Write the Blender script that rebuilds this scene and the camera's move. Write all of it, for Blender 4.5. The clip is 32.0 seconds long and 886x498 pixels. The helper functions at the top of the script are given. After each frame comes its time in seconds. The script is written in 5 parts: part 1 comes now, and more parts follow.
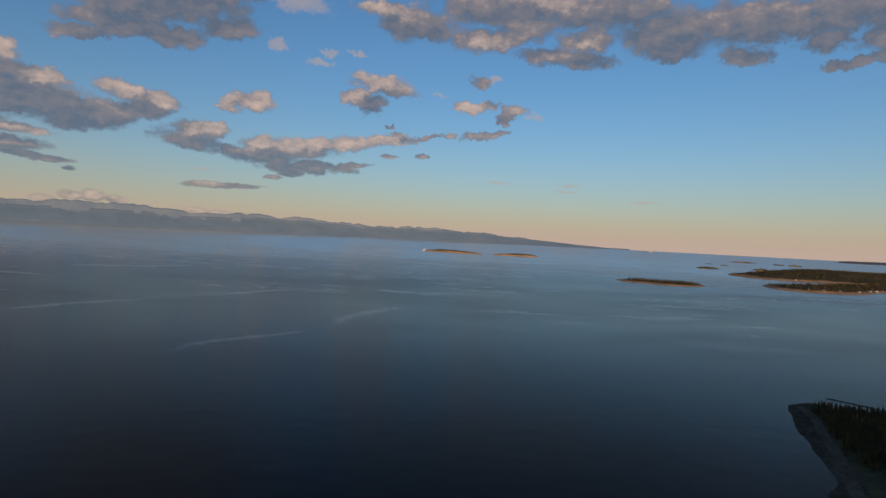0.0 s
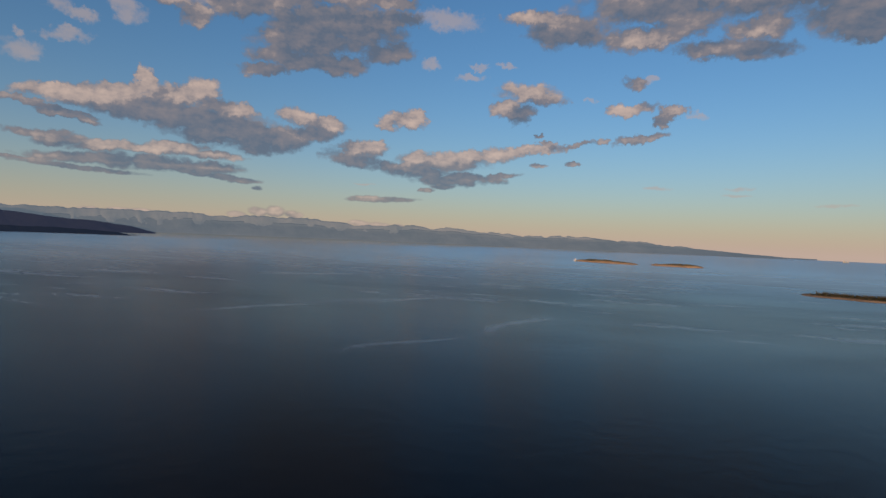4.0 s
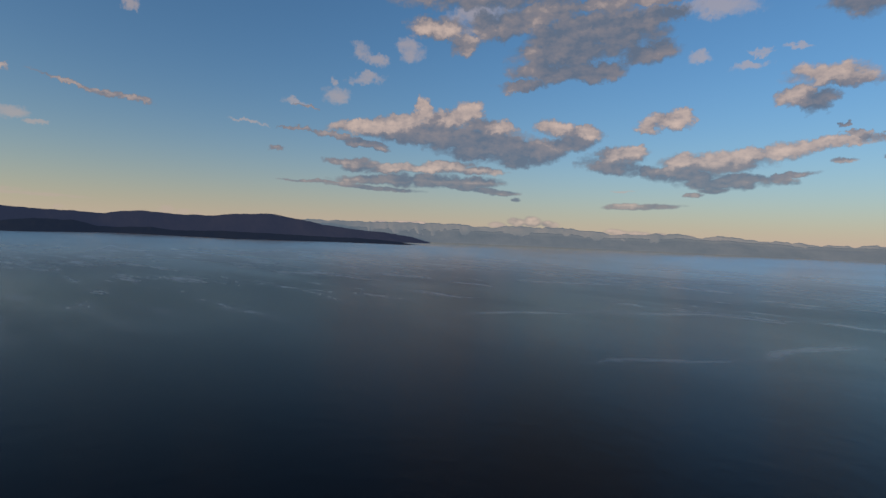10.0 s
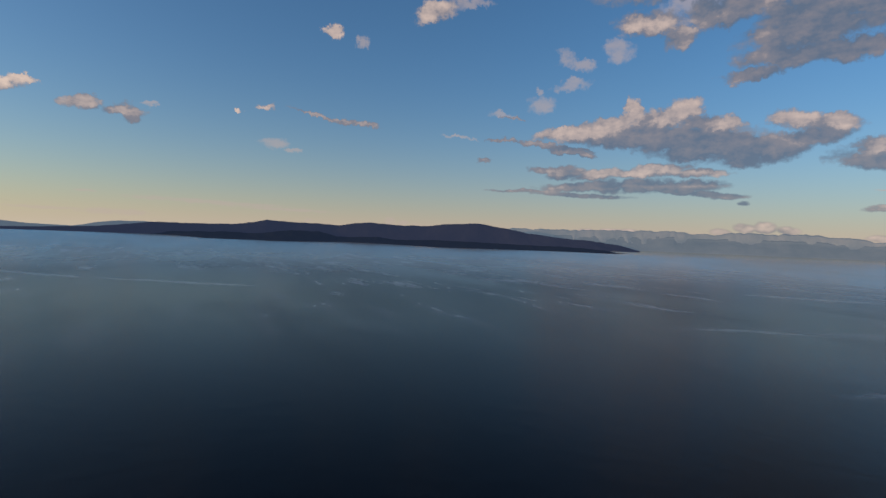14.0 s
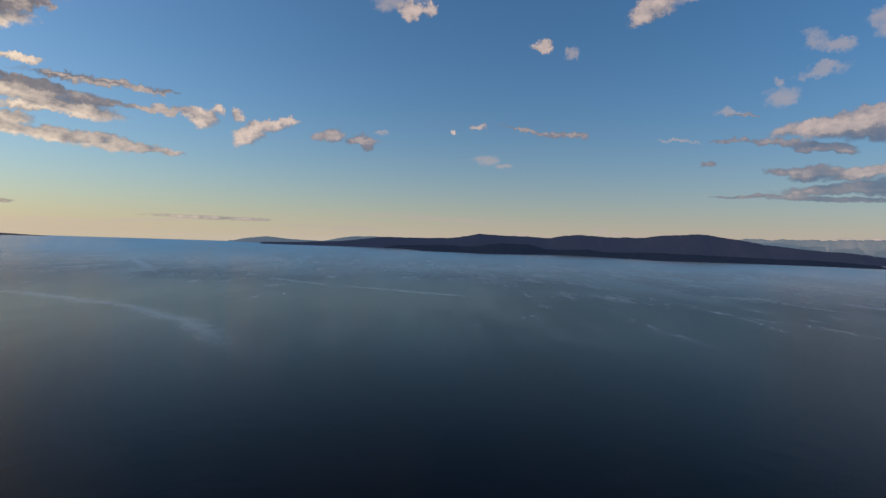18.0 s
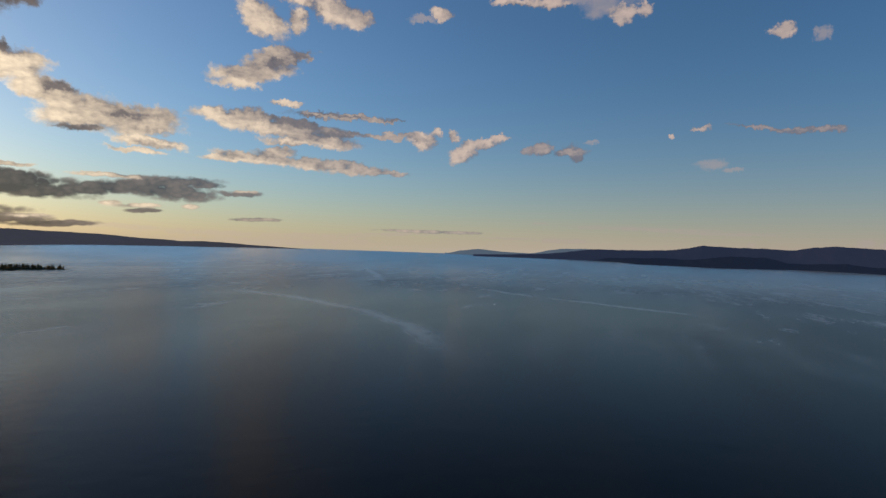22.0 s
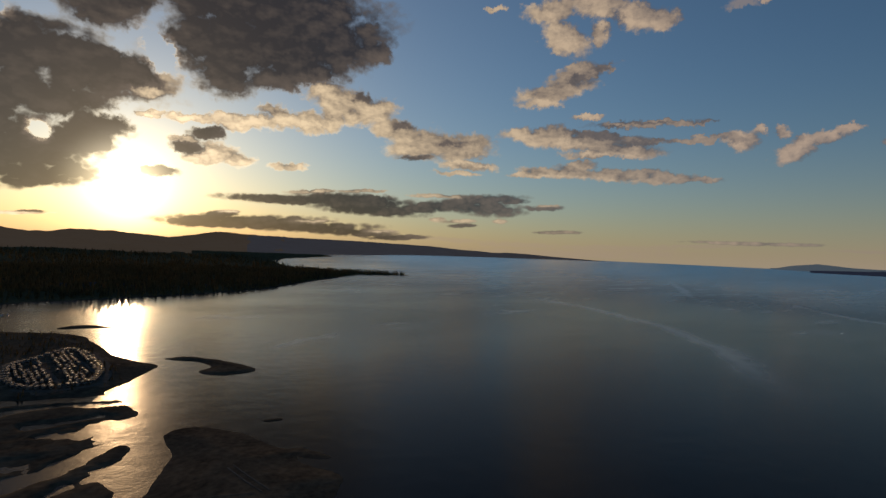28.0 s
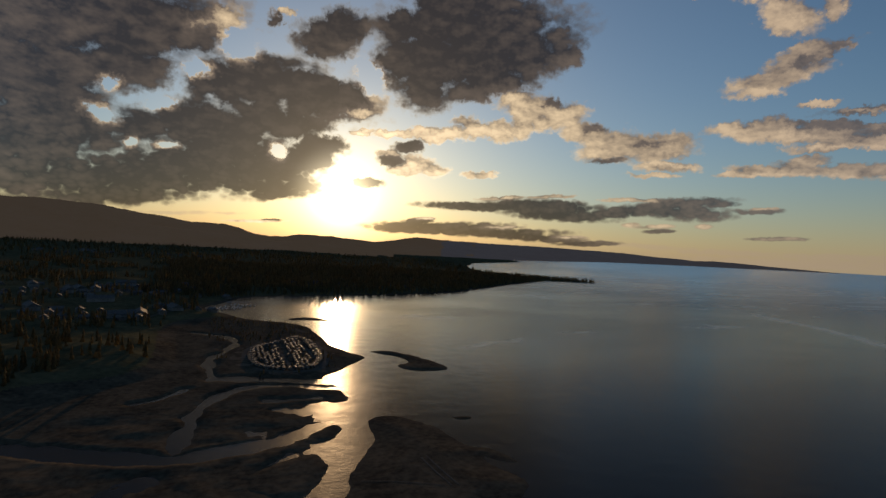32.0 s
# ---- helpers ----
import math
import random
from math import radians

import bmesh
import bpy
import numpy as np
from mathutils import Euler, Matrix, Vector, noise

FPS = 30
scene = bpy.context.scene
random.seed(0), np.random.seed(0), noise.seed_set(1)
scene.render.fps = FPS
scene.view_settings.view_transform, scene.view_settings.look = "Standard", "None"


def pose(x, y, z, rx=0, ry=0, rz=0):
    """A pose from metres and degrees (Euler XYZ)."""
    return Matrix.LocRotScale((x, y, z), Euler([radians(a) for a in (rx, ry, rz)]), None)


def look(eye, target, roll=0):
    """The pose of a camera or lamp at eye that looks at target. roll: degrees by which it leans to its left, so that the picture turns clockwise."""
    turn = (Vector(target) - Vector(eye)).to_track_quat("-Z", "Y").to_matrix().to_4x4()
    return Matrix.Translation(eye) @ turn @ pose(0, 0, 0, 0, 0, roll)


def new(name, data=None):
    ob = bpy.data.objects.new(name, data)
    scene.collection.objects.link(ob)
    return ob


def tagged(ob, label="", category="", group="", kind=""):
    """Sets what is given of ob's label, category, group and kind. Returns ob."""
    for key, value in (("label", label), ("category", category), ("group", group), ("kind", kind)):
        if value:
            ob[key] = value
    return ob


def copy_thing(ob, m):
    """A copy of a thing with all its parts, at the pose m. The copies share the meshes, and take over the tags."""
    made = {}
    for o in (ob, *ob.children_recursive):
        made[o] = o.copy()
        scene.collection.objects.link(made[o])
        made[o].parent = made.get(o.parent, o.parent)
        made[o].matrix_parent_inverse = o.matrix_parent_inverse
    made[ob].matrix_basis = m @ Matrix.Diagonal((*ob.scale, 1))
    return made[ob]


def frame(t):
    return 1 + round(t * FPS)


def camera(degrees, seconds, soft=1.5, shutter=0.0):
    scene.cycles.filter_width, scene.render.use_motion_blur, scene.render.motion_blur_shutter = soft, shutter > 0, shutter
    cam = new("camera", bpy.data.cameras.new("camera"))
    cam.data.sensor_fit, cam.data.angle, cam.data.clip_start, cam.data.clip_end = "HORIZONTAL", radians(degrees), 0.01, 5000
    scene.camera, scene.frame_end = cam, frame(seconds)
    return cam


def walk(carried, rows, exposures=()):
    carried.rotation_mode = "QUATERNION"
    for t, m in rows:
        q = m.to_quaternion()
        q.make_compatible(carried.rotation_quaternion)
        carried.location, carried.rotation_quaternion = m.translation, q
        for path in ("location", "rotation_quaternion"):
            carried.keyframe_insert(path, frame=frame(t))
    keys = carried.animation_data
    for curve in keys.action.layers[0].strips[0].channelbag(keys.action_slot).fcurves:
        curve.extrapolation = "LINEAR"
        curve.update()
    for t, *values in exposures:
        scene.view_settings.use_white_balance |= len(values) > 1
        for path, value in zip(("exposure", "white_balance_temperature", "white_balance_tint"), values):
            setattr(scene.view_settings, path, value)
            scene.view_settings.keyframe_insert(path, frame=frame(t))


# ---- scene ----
# ------------------------------------------------------------------ camera
EYE = 130.0                      # height of the hovering camera over the water
cam = camera(78.5, 32.0)
walk(cam, [
    (0.0, pose(0, 0, EYE, 88.71, -2.84, 0.01)), (0.5, pose(0, 0, EYE, 88.71, -2.62, 2.12)), (1.0, pose(0, 0, EYE, 88.74, -2.49, 3.98)),
    (1.5, pose(0, 0, EYE, 88.79, -2.44, 5.49)), (2.0, pose(0, 0, EYE, 88.84, -2.41, 7.22)), (2.5, pose(0, 0, EYE, 88.89, -2.41, 9.06)),
    (3.0, pose(0, 0, EYE, 88.95, -2.42, 11.21)), (3.5, pose(0, 0, EYE, 88.99, -2.44, 13.53)), (5.5, pose(0, 0, EYE, 89.09, -2.46, 21.39)),
    (6.0, pose(0, 0, EYE, 89.09, -2.46, 23.37)), (6.5, pose(0, 0, EYE, 89.08, -2.45, 25.43)), (7.0, pose(0, 0, EYE, 89.06, -2.45, 27.43)),
    (7.5, pose(0, 0, EYE, 89.04, -2.44, 29.38)), (8.0, pose(0, 0, EYE, 89.01, -2.44, 31.44)), (8.5, pose(0, 0, EYE, 88.98, -2.44, 33.90)),
    (9.0, pose(0, 0, EYE, 88.95, -2.43, 36.55)), (9.5, pose(0, 0, EYE, 88.92, -2.43, 39.46)), (10.0, pose(0, 0, EYE, 88.89, -2.42, 42.21)),
    (10.5, pose(0, 0, EYE, 88.87, -2.41, 44.98)), (11.0, pose(0, 0, EYE, 88.85, -2.39, 47.79)), (11.5, pose(0, 0, EYE, 88.84, -2.38, 50.68)),
    (12.0, pose(0, 0, EYE, 88.84, -2.36, 53.43)), (12.5, pose(0, 0, EYE, 88.85, -2.33, 56.12)), (13.0, pose(0, 0, EYE, 88.87, -2.30, 58.65)),
    (13.5, pose(0, 0, EYE, 88.90, -2.27, 61.20)), (14.0, pose(0, 0, EYE, 88.93, -2.24, 63.60)), (14.5, pose(0, 0, EYE, 88.98, -2.20, 66.20)),
    (16.5, pose(0, 0, EYE, 89.24, -2.04, 76.93)), (17.0, pose(0, 0, EYE, 89.32, -2.00, 79.83)), (17.5, pose(0, 0, EYE, 89.40, -1.97, 82.54)),
    (18.0, pose(0, 0, EYE, 89.48, -1.95, 85.41)), (18.5, pose(0, 0, EYE, 89.57, -1.93, 88.44)), (19.0, pose(0, 0, EYE, 89.65, -1.92, 91.44)),
    (19.5, pose(0, 0, EYE, 89.73, -1.91, 94.33)), (20.0, pose(0, 0, EYE, 89.80, -1.91, 96.95)), (20.5, pose(0, 0, EYE, 89.87, -1.92, 99.43)),
    (21.0, pose(0, 0, EYE, 89.94, -1.94, 101.98)), (21.5, pose(0, 0, EYE, 90.00, -1.97, 104.66)), (22.0, pose(0, 0, EYE, 90.05, -2.00, 107.21)),
    (22.5, pose(0, 0, EYE, 90.09, -2.03, 109.89)), (23.0, pose(0, 0, EYE, 90.12, -2.07, 112.72)), (23.5, pose(0, 0, EYE, 90.15, -2.10, 115.49)),
    (24.0, pose(0, 0, EYE, 90.17, -2.14, 118.22)), (24.5, pose(0, 0, EYE, 90.18, -2.19, 120.82)), (25.0, pose(0, 0, EYE, 90.18, -2.23, 123.14)),
    (25.5, pose(0, 0, EYE, 90.18, -2.27, 125.35)), (27.5, pose(0, 0, EYE, 90.12, -2.47, 135.51)), (28.0, pose(0, 0, EYE, 90.09, -2.54, 138.15)),
    (28.5, pose(0, 0, EYE, 90.06, -2.61, 140.55)), (29.0, pose(0, 0, EYE, 90.03, -2.69, 142.81)), (29.5, pose(0, 0, EYE, 90.00, -2.79, 145.10)),
    (30.0, pose(0, 0, EYE, 89.96, -2.89, 147.67)), (30.5, pose(0, 0, EYE, 89.92, -2.99, 150.31)), (31.0, pose(0, 0, EYE, 89.86, -3.08, 152.91)),
    (31.5, pose(0, 0, EYE, 89.80, -3.14, 155.42)), (32.0, pose(0, 0, EYE, 89.73, -3.16, 157.84)),
], exposures=[(0, 0.19, 6750, 14), (6, 0.23, 6750, 14), (13, 0.34, 6450, 13), (19, 0.31, 6200, 13), (22, 0.10, 6300, 13), (25, -0.16, 6700, 13), (28, -0.52, 7000, 13), (32, -0.44, 7200, 13)])

# ------------------------------------------------------------------ light
SUN_AZ, SUN_EL = 168.6, 4.6      # degrees: to the left of +y, over the skyline


def bearing(az, el=0.0):
    a, e = radians(az), radians(el)
    return Vector((-math.sin(a) * math.cos(e), math.cos(a) * math.cos(e), math.sin(e)))


sun = new("sun", bpy.data.lights.new("sun", "SUN"))
sun.data.energy, sun.data.angle, sun.data.color = 4.0, radians(0.55), (1.0, 0.66, 0.36)
sun.matrix_world = look((0, 0, 400), Vector((0, 0, 400)) - bearing(SUN_AZ, SUN_EL))

# cloud puffs: bearing, height over the skyline, half width, half height (degrees), slope
# heads that catch the low sun, bodies in the shade of others, thin veils, and gaps in the bank
LIT_A = [(-13.6, 19.85, 2.76, 1, -2), (-9.4, 23.14, 6.19, 0.78, -2), (-7.5, 21.32, 3.45, 1.5, -1), (-6.8, 13.33, 1.37, 0.46, -11), (-3.6, 13.6, 2, 0.45, 11), (-3.5, 19.89, 3.52, 1.13, 1), (-1.8, 13.34, 1.29, 0.6, 1), (-0, 10.49, 0.87, 0.31, -2), (5.7, 14.6, 1.99, 0.72, -8), (6.2, 8.1, 0.95, 0.28, 0), (6.7, 22.1, 3.22, 0.8, 0), (7.1, 9.49, 4.24, 0.44, 7), (7.4, 15.24, 3.06, 1.04, -3), (9.6, 13.88, 1.91, 0.72, 18), (10.3, 9.06, 2.19, 0.73, 5), (13.1, 8.64, 2.14, 0.74, 0), (15.4, 8.21, 3.87, 0.97, 1), (18.6, 1.16, 1.08, 0.18, -3)]
LIT_B = [(18.6, 8.26, 2.22, 0.75, 1), (18.8, 12.48, 1.29, 0.62, 1), (20.4, 12.11, 2.46, 0.85, 6), (20.5, 1.2, 0.72, 0.24, -3), (22, 11.5, 1.18, 0.51, 2), (22.3, 1.24, 1.31, 0.3, -3), (22.6, 23.26, 4, 0.64, -2), (23.2, 9.39, 1.42, 0.58, 2), (23.9, 4.09, 1.43, 0.21, 2), (24.5, 1.33, 1.08, 0.3, -3), (24.9, 8.87, 2.97, 0.81, 7), (25.6, 25.24, 8.81, 1.19, 0), (27.8, 22.99, 4.44, 0.64, 2), (28.2, 11.08, 2.26, 0.68, -2), (30.9, 11.56, 1.95, 0.91, -6), (31.2, 1.93, 0.84, 0.36, -3), (32.5, 22.28, 3.24, 1.09, 4), (33, 2.08, 0.96, 0.54, -3)]
LIT_C = [(34.6, 2, 0.96, 0.48, -3), (36.4, 1.68, 0.96, 0.3, -3), (37.6, 11.63, 3.42, 0.78, -9), (38.9, 7.2, 2.73, 0.4, -1), (40.2, 13.1, 1.57, 1.08, 6), (40.6, 19.52, 1.91, 1, 7), (42.2, 7.61, 3.05, 0.56, 5), (42.4, 12.39, 2.75, 0.97, 1), (43.8, 20.97, 3.12, 1.08, -1), (44.2, 11.11, 4.35, 0.97, -2), (44.7, 1.48, 0.84, 0.24, -3), (44.7, 13.41, 0.8, 0.94, 7), (45.4, 7.22, 4.31, 0.49, 0), (46.3, 1.45, 1.43, 0.24, -3), (46.9, 12.08, 3.48, 0.72, 15), (48.4, 11.1, 4.41, 0.84, 2), (48.5, 6.83, 2.31, 0.43, 5), (48.6, 1.32, 1.08, 0.3, -3)]
LIT_D = [(51.4, 11.38, 3.3, 0.55, 11), (65.2, 22.52, 2.32, 0.99, 21), (75.7, 19.96, 0.93, 0.59, 8), (82.2, 12.2, 0.9, 0.31, -1), (84.7, 11.75, 0.29, 0.25, 8), (87.6, 23.19, 0.95, 0.57, -6), (89.8, 23.09, 1.51, 0.81, -5), (97.1, 24.31, 2.18, 0.53, -3), (101.2, 24.55, 2.23, 0.44, -1), (101.6, 11.75, 1.09, 0.26, -3), (103.6, 11.14, 2.11, 0.59, 8), (105.5, 10.06, 1.65, 0.89, 20), (106.5, 11.77, 0.64, 0.6, -2), (108.3, 23.51, 1.09, 0.62, -5), (108.4, 12.04, 0.71, 0.49, -1), (109.7, 11.18, 1.32, 0.94, -1), (113.1, 11.49, 3.04, 0.34, 0), (113.5, 7.79, 2.6, 0.29, 0)]
LIT_E = [(116.4, 7.86, 3.34, 0.52, 1), (116.6, 13.4, 2.09, 0.22, -5), (117, 22.33, 1.27, 1.12, 8), (119.4, 22.86, 2.59, 1.21, -18), (120, 8.25, 3.87, 0.58, 1), (120.1, 10.68, 3.77, 0.63, -4), (121.8, 10.24, 4.49, 0.4, 1), (123, 21.6, 0.95, 1.13, 1), (123, 24.05, 3.93, 0.99, -8), (123.8, 13.95, 1.43, 0.34, 2), (124.8, 9.15, 2.15, 0.52, 2), (124.9, 11.46, 6.25, 0.86, -3), (125.1, 18.05, 3.07, 0.87, 15), (125.9, 8.41, 4.53, 0.53, -3), (126.5, 21.29, 2.45, 1.38, -25), (127, 16.45, 3.93, 0.99, 11), (127.5, 4.98, 1.31, 0.18, 2), (127.7, 23.89, 2.87, 1.09, 2)]
LIT_F = [(128.5, 12.17, 4.06, 0.85, -2), (128.7, 15.26, 2.15, 0.66, 3), (129.5, 8.19, 2.26, 0.29, 3), (130.7, 12.45, 1.66, 0.45, 3), (132.3, 3.22, 0.71, 0.24, 3), (133.7, 24.22, 1.06, 0.34, 5), (135.9, 8.92, 3.03, 0.52, -1), (136.6, 10.63, 3.26, 1.35, 4), (136.9, 3.06, 2.08, 0.23, 3), (137.1, 8.03, 2.66, 0.29, -1), (138.7, 3.19, 1.02, 0.23, 3), (138.7, 5.62, 3.2, 0.23, 0), (140.6, 10.87, 4.65, 1.55, 0), (144, 12.18, 2.49, 1.09, -4), (145.1, 1.59, 2.03, 0.22, 3), (146.7, 13.73, 2.93, 1.35, 7), (146.9, 5.77, 2.53, 0.22, 5), (149, 14.44, 3.65, 1.56, -8)]
LIT_G = [(150.4, 12.69, 1.3, 1.32, 8), (150.8, 15.59, 1.8, 0.89, 9), (151.9, 5.34, 2.75, 0.21, 5), (152.2, 2.33, 2.73, 0.21, 4), (152.6, 12.28, 1.7, 1.03, -8), (152.7, 11.81, 1.89, 0.79, 2), (154.3, 7.57, 1.66, 0.29, 3), (154.5, 7.77, 1.77, 0.31, 7), (155.2, 12.05, 3.32, 0.79, 2), (155.8, 12.85, 1.7, 0.79, -1), (158.6, 11.5, 2.39, 0.66, 10), (159.1, 7.84, 1.53, 0.43, 8), (159.7, 2.81, 1.49, 0.2, 5), (159.9, 11.69, 3.34, 0.63, 3), (160, 8.21, 1.91, 0.93, -7), (160.7, 8.42, 2.68, 0.87, -10), (162, 7.86, 2.14, 0.7, 4), (163.5, 11.45, 2.14, 0.45, 4)]
LIT_H = [(164, 9.35, 1.66, 0.46, 4), (167, 11.29, 1.52, 0.34, 5), (167.1, 13.41, 2.34, 0.77, 5), (175.1, 21.7, 0.99, 0.34, 9), (177.1, 1.52, 3.03, 0.14, 4), (181, 20.28, 1.76, 1.22, 11), (183.2, 19.27, 2.53, 0.75, 11)]
LIT = LIT_A + LIT_B + LIT_C + LIT_D + LIT_E + LIT_F + LIT_G + LIT_H
DARK_A = [(-42.7, 18.61, 5.92, 2.23, -13), (-40.2, 17.54, 3.88, 1.63, -5), (-38.1, 16.21, 1.09, 0.59, -9), (-36.1, 15.98, 2.4, 0.4, -1), (-34.9, 20.23, 5.45, 1.92, -2), (-34.6, 17.95, 1.91, 0.81, 2), (-28.5, 20.22, 7.18, 1.88, -5), (-28.2, 17.56, 2.23, 0.85, -1), (-21.4, 18.3, 2.03, 0.74, -4), (-21.3, 20.02, 4.49, 2.13, -5), (-15.9, 22.32, 6.34, 1.9, -4), (-11.7, 18.25, 5.02, 0.93, -4), (-6.3, 12.89, 1.03, 0.74, 24), (-5.8, 12.06, 0.65, 0.48, -4), (-5.6, 22.81, 8.58, 1.85, -1), (-3.8, 10.67, 2.26, 0.36, 10), (-3.1, 15.97, 1.18, 0.71, -6), (2.2, 21.01, 1.25, 0.19, -6)]
DARK_B = [(2.4, 10.15, 1.96, 0.27, 9), (2.6, 8.34, 0.7, 0.21, -1), (3.7, 20.96, 4.13, 1.62, -4), (5.5, 10.23, 0.63, 0.22, -1), (6.1, 10.99, 0.53, 0.32, -1), (8.3, 13.04, 1.4, 0.96, -2), (8.6, 13.53, 1.91, 0.76, 8), (9.7, 6.98, 1.96, 0.28, 4), (13, 6.65, 3.92, 0.46, -4), (15.3, 6.25, 3.76, 0.64, 1), (15.9, 5.6, 1.38, 0.29, 1), (17.7, 5.08, 0.82, 0.23, 2), (20, 7.17, 5.26, 0.76, -4), (21.3, 21.78, 2.64, 0.91, 0), (22, 3.93, 3.66, 0.27, 2), (22.3, 18.54, 2.82, 1.06, 5), (25.4, 20.75, 4.73, 1.93, 1), (25.9, 8.01, 2.98, 0.76, -6)]
DARK_C = [(27.6, 17.06, 3.44, 0.97, 2), (29, 20.58, 5.34, 1.93, 2), (30.4, 18.83, 5.04, 1.36, 3), (30.8, 9.85, 3.92, 0.91, 8), (31.8, 17.24, 4.13, 1.17, -1), (33.2, 9.36, 3.42, 1.31, 3), (34.3, 8.37, 2.81, 0.63, 4), (34.4, 24.41, 12.96, 1.42, 3), (34.6, 15.79, 2.45, 0.59, 4), (34.7, 4.34, 0.52, 0.23, 3), (35.9, 4.97, 1.62, 0.29, 3), (36.7, 9.91, 4.93, 1.47, -4), (36.9, 21.46, 3.47, 1.23, 5), (38.8, 5.26, 3.19, 0.29, -5), (38.9, 8.84, 4, 0.73, -1), (40.5, 5.94, 4.99, 0.57, 1), (41.2, 10.32, 5.05, 1.44, -3), (44.8, 5.95, 6.02, 0.72, 1)]
DARK_D = [(46.1, 10.37, 4.25, 0.86, -4), (49.5, 5.82, 4.2, 0.48, 2), (49.9, 4.97, 4.85, 0.22, -2), (50.6, 9.21, 2.36, 0.32, -8), (51, 7.11, 1.98, 0.47, 6), (52.4, 7.48, 2.8, 0.42, 1), (53, 9.98, 4.31, 0.31, -8), (55.6, 5.33, 3.3, 0.15, 0), (56.9, 12.64, 1.04, 0.15, -1), (57.7, 10.43, 2.16, 0.15, 0), (59.6, 8.3, 0.71, 0.23, 2), (59.6, 8.3, 0.75, 0.24, 8), (73.6, 11.55, 2.34, 0.33, -3), (75.5, 11.8, 4.18, 0.19, -7), (93.5, 10.1, 0.57, 0.56, 9), (93.6, 9.89, 0.69, 0.49, -3), (94, 10.56, 1.31, 0.63, -9), (94.6, 10.57, 1.45, 0.59, 10)]
DARK_E = [(97.4, 10.67, 1.25, 0.4, 5), (97.5, 10.36, 1.5, 0.46, 6), (108.3, 1.81, 5.54, 0.17, 0), (113.7, 13, 1.42, 0.19, -1), (118.6, 11.28, 3.27, 0.4, 1), (118.7, 13.15, 4.94, 0.39, 0), (122.8, 12.05, 4.75, 0.51, -6), (123.2, 18.54, 2.01, 0.38, 10), (124.8, 17.63, 3.52, 0.49, 20), (126.2, 2.3, 2.39, 0.18, 2), (127.9, 4.79, 2.03, 0.3, 2), (131, 5.35, 1.54, 0.29, 3), (134.1, 4.61, 3.88, 0.88, -2), (134.1, 5.49, 4.12, 0.47, 3), (136.3, 2.62, 1.39, 0.23, 3), (138.3, 11.12, 2.63, 0.5, 0), (138.7, 4.64, 6.25, 0.63, 8), (141.1, 9.54, 2.13, 0.33, 5)]
DARK_F = [(143, 1.08, 3.31, 0.28, 3), (143.4, 12.4, 1.53, 0.48, 6), (146.3, 3.87, 5.82, 0.61, -2), (146.7, 19.76, 2.35, 1.12, -11), (146.8, 19.74, 2.19, 1.12, -14), (147.4, 4.68, 6.85, 0.83, -1), (147.7, 1.4, 4.63, 0.44, 0), (147.7, 14.95, 1.57, 0.56, 8), (149.7, 20.06, 4.37, 2.48, -9), (151.4, 18.92, 5.35, 2.15, 10), (151.6, 1.74, 6.29, 0.51, 3), (152.2, 1.69, 5.88, 0.53, 1), (154.6, 4.41, 6.15, 0.47, 1), (154.9, 17.73, 6.7, 2.21, 1), (155.1, 16.29, 5.03, 1.22, 10), (155.2, 21.52, 10.61, 4.02, 0), (156.1, 19.36, 10.6, 3.08, 11), (157, 2.05, 6.76, 0.65, 3)]
DARK_G = [(157.1, 23.58, 7.07, 2.68, 1), (157.6, 1.72, 5.8, 0.5, 0), (160.1, 19.46, 5.7, 4.38, 3), (160.5, 2.5, 1.88, 0.39, 4), (160.6, 16.04, 2.78, 2.18, 13), (160.8, 16.45, 3.53, 2.76, 3), (161.8, 1.96, 3.81, 0.58, 3), (162.2, 10.05, 1.55, 0.57, 4), (162.2, 10.39, 1.5, 0.5, 10), (162.5, 1.68, 4.2, 0.52, 0), (162.6, 21.63, 4.07, 2.09, 4), (163, 18.07, 4.07, 1.88, 15), (163.9, 8.66, 1.54, 0.69, 4), (166.1, 6.11, 1.88, 0.52, 4), (168, 13.94, 3.31, 1.48, -5), (169.2, 21.3, 3.05, 1.58, 6), (170.4, 20.24, 3.97, 2.18, 15), (171.2, 14.33, 6.21, 2.52, -6)]
DARK_H = [(171.5, 9.53, 3.26, 1.3, 5), (172.3, 8.32, 2.98, 1.51, 5), (174.9, 15.07, 6.36, 2.84, -3), (175.5, 1.74, 1.09, 0.11, 4), (176, 11.16, 6.04, 2.36, 6), (176, 20.96, 0.94, 0.71, -10), (176.2, 4.92, 5.69, 1.23, 5), (176.9, 6.65, 6.3, 2.55, 5), (179.9, 14.36, 4.24, 2.59, 8), (180.1, 8.77, 5.77, 2.85, 6), (183, 10.52, 4.05, 2.5, 8), (183.5, 6.17, 7.63, 2.82, 6), (185.5, 18.54, 5.98, 2.78, 11), (187.4, 9.34, 3.21, 1.7, 8), (189.4, 4.52, 8.6, 2.2, 6), (189.4, 14.38, 5.01, 2.53, 11), (189.8, 2.97, 6.83, 0.98, 5), (192.1, 17.68, 12.9, 3.88, 12)]
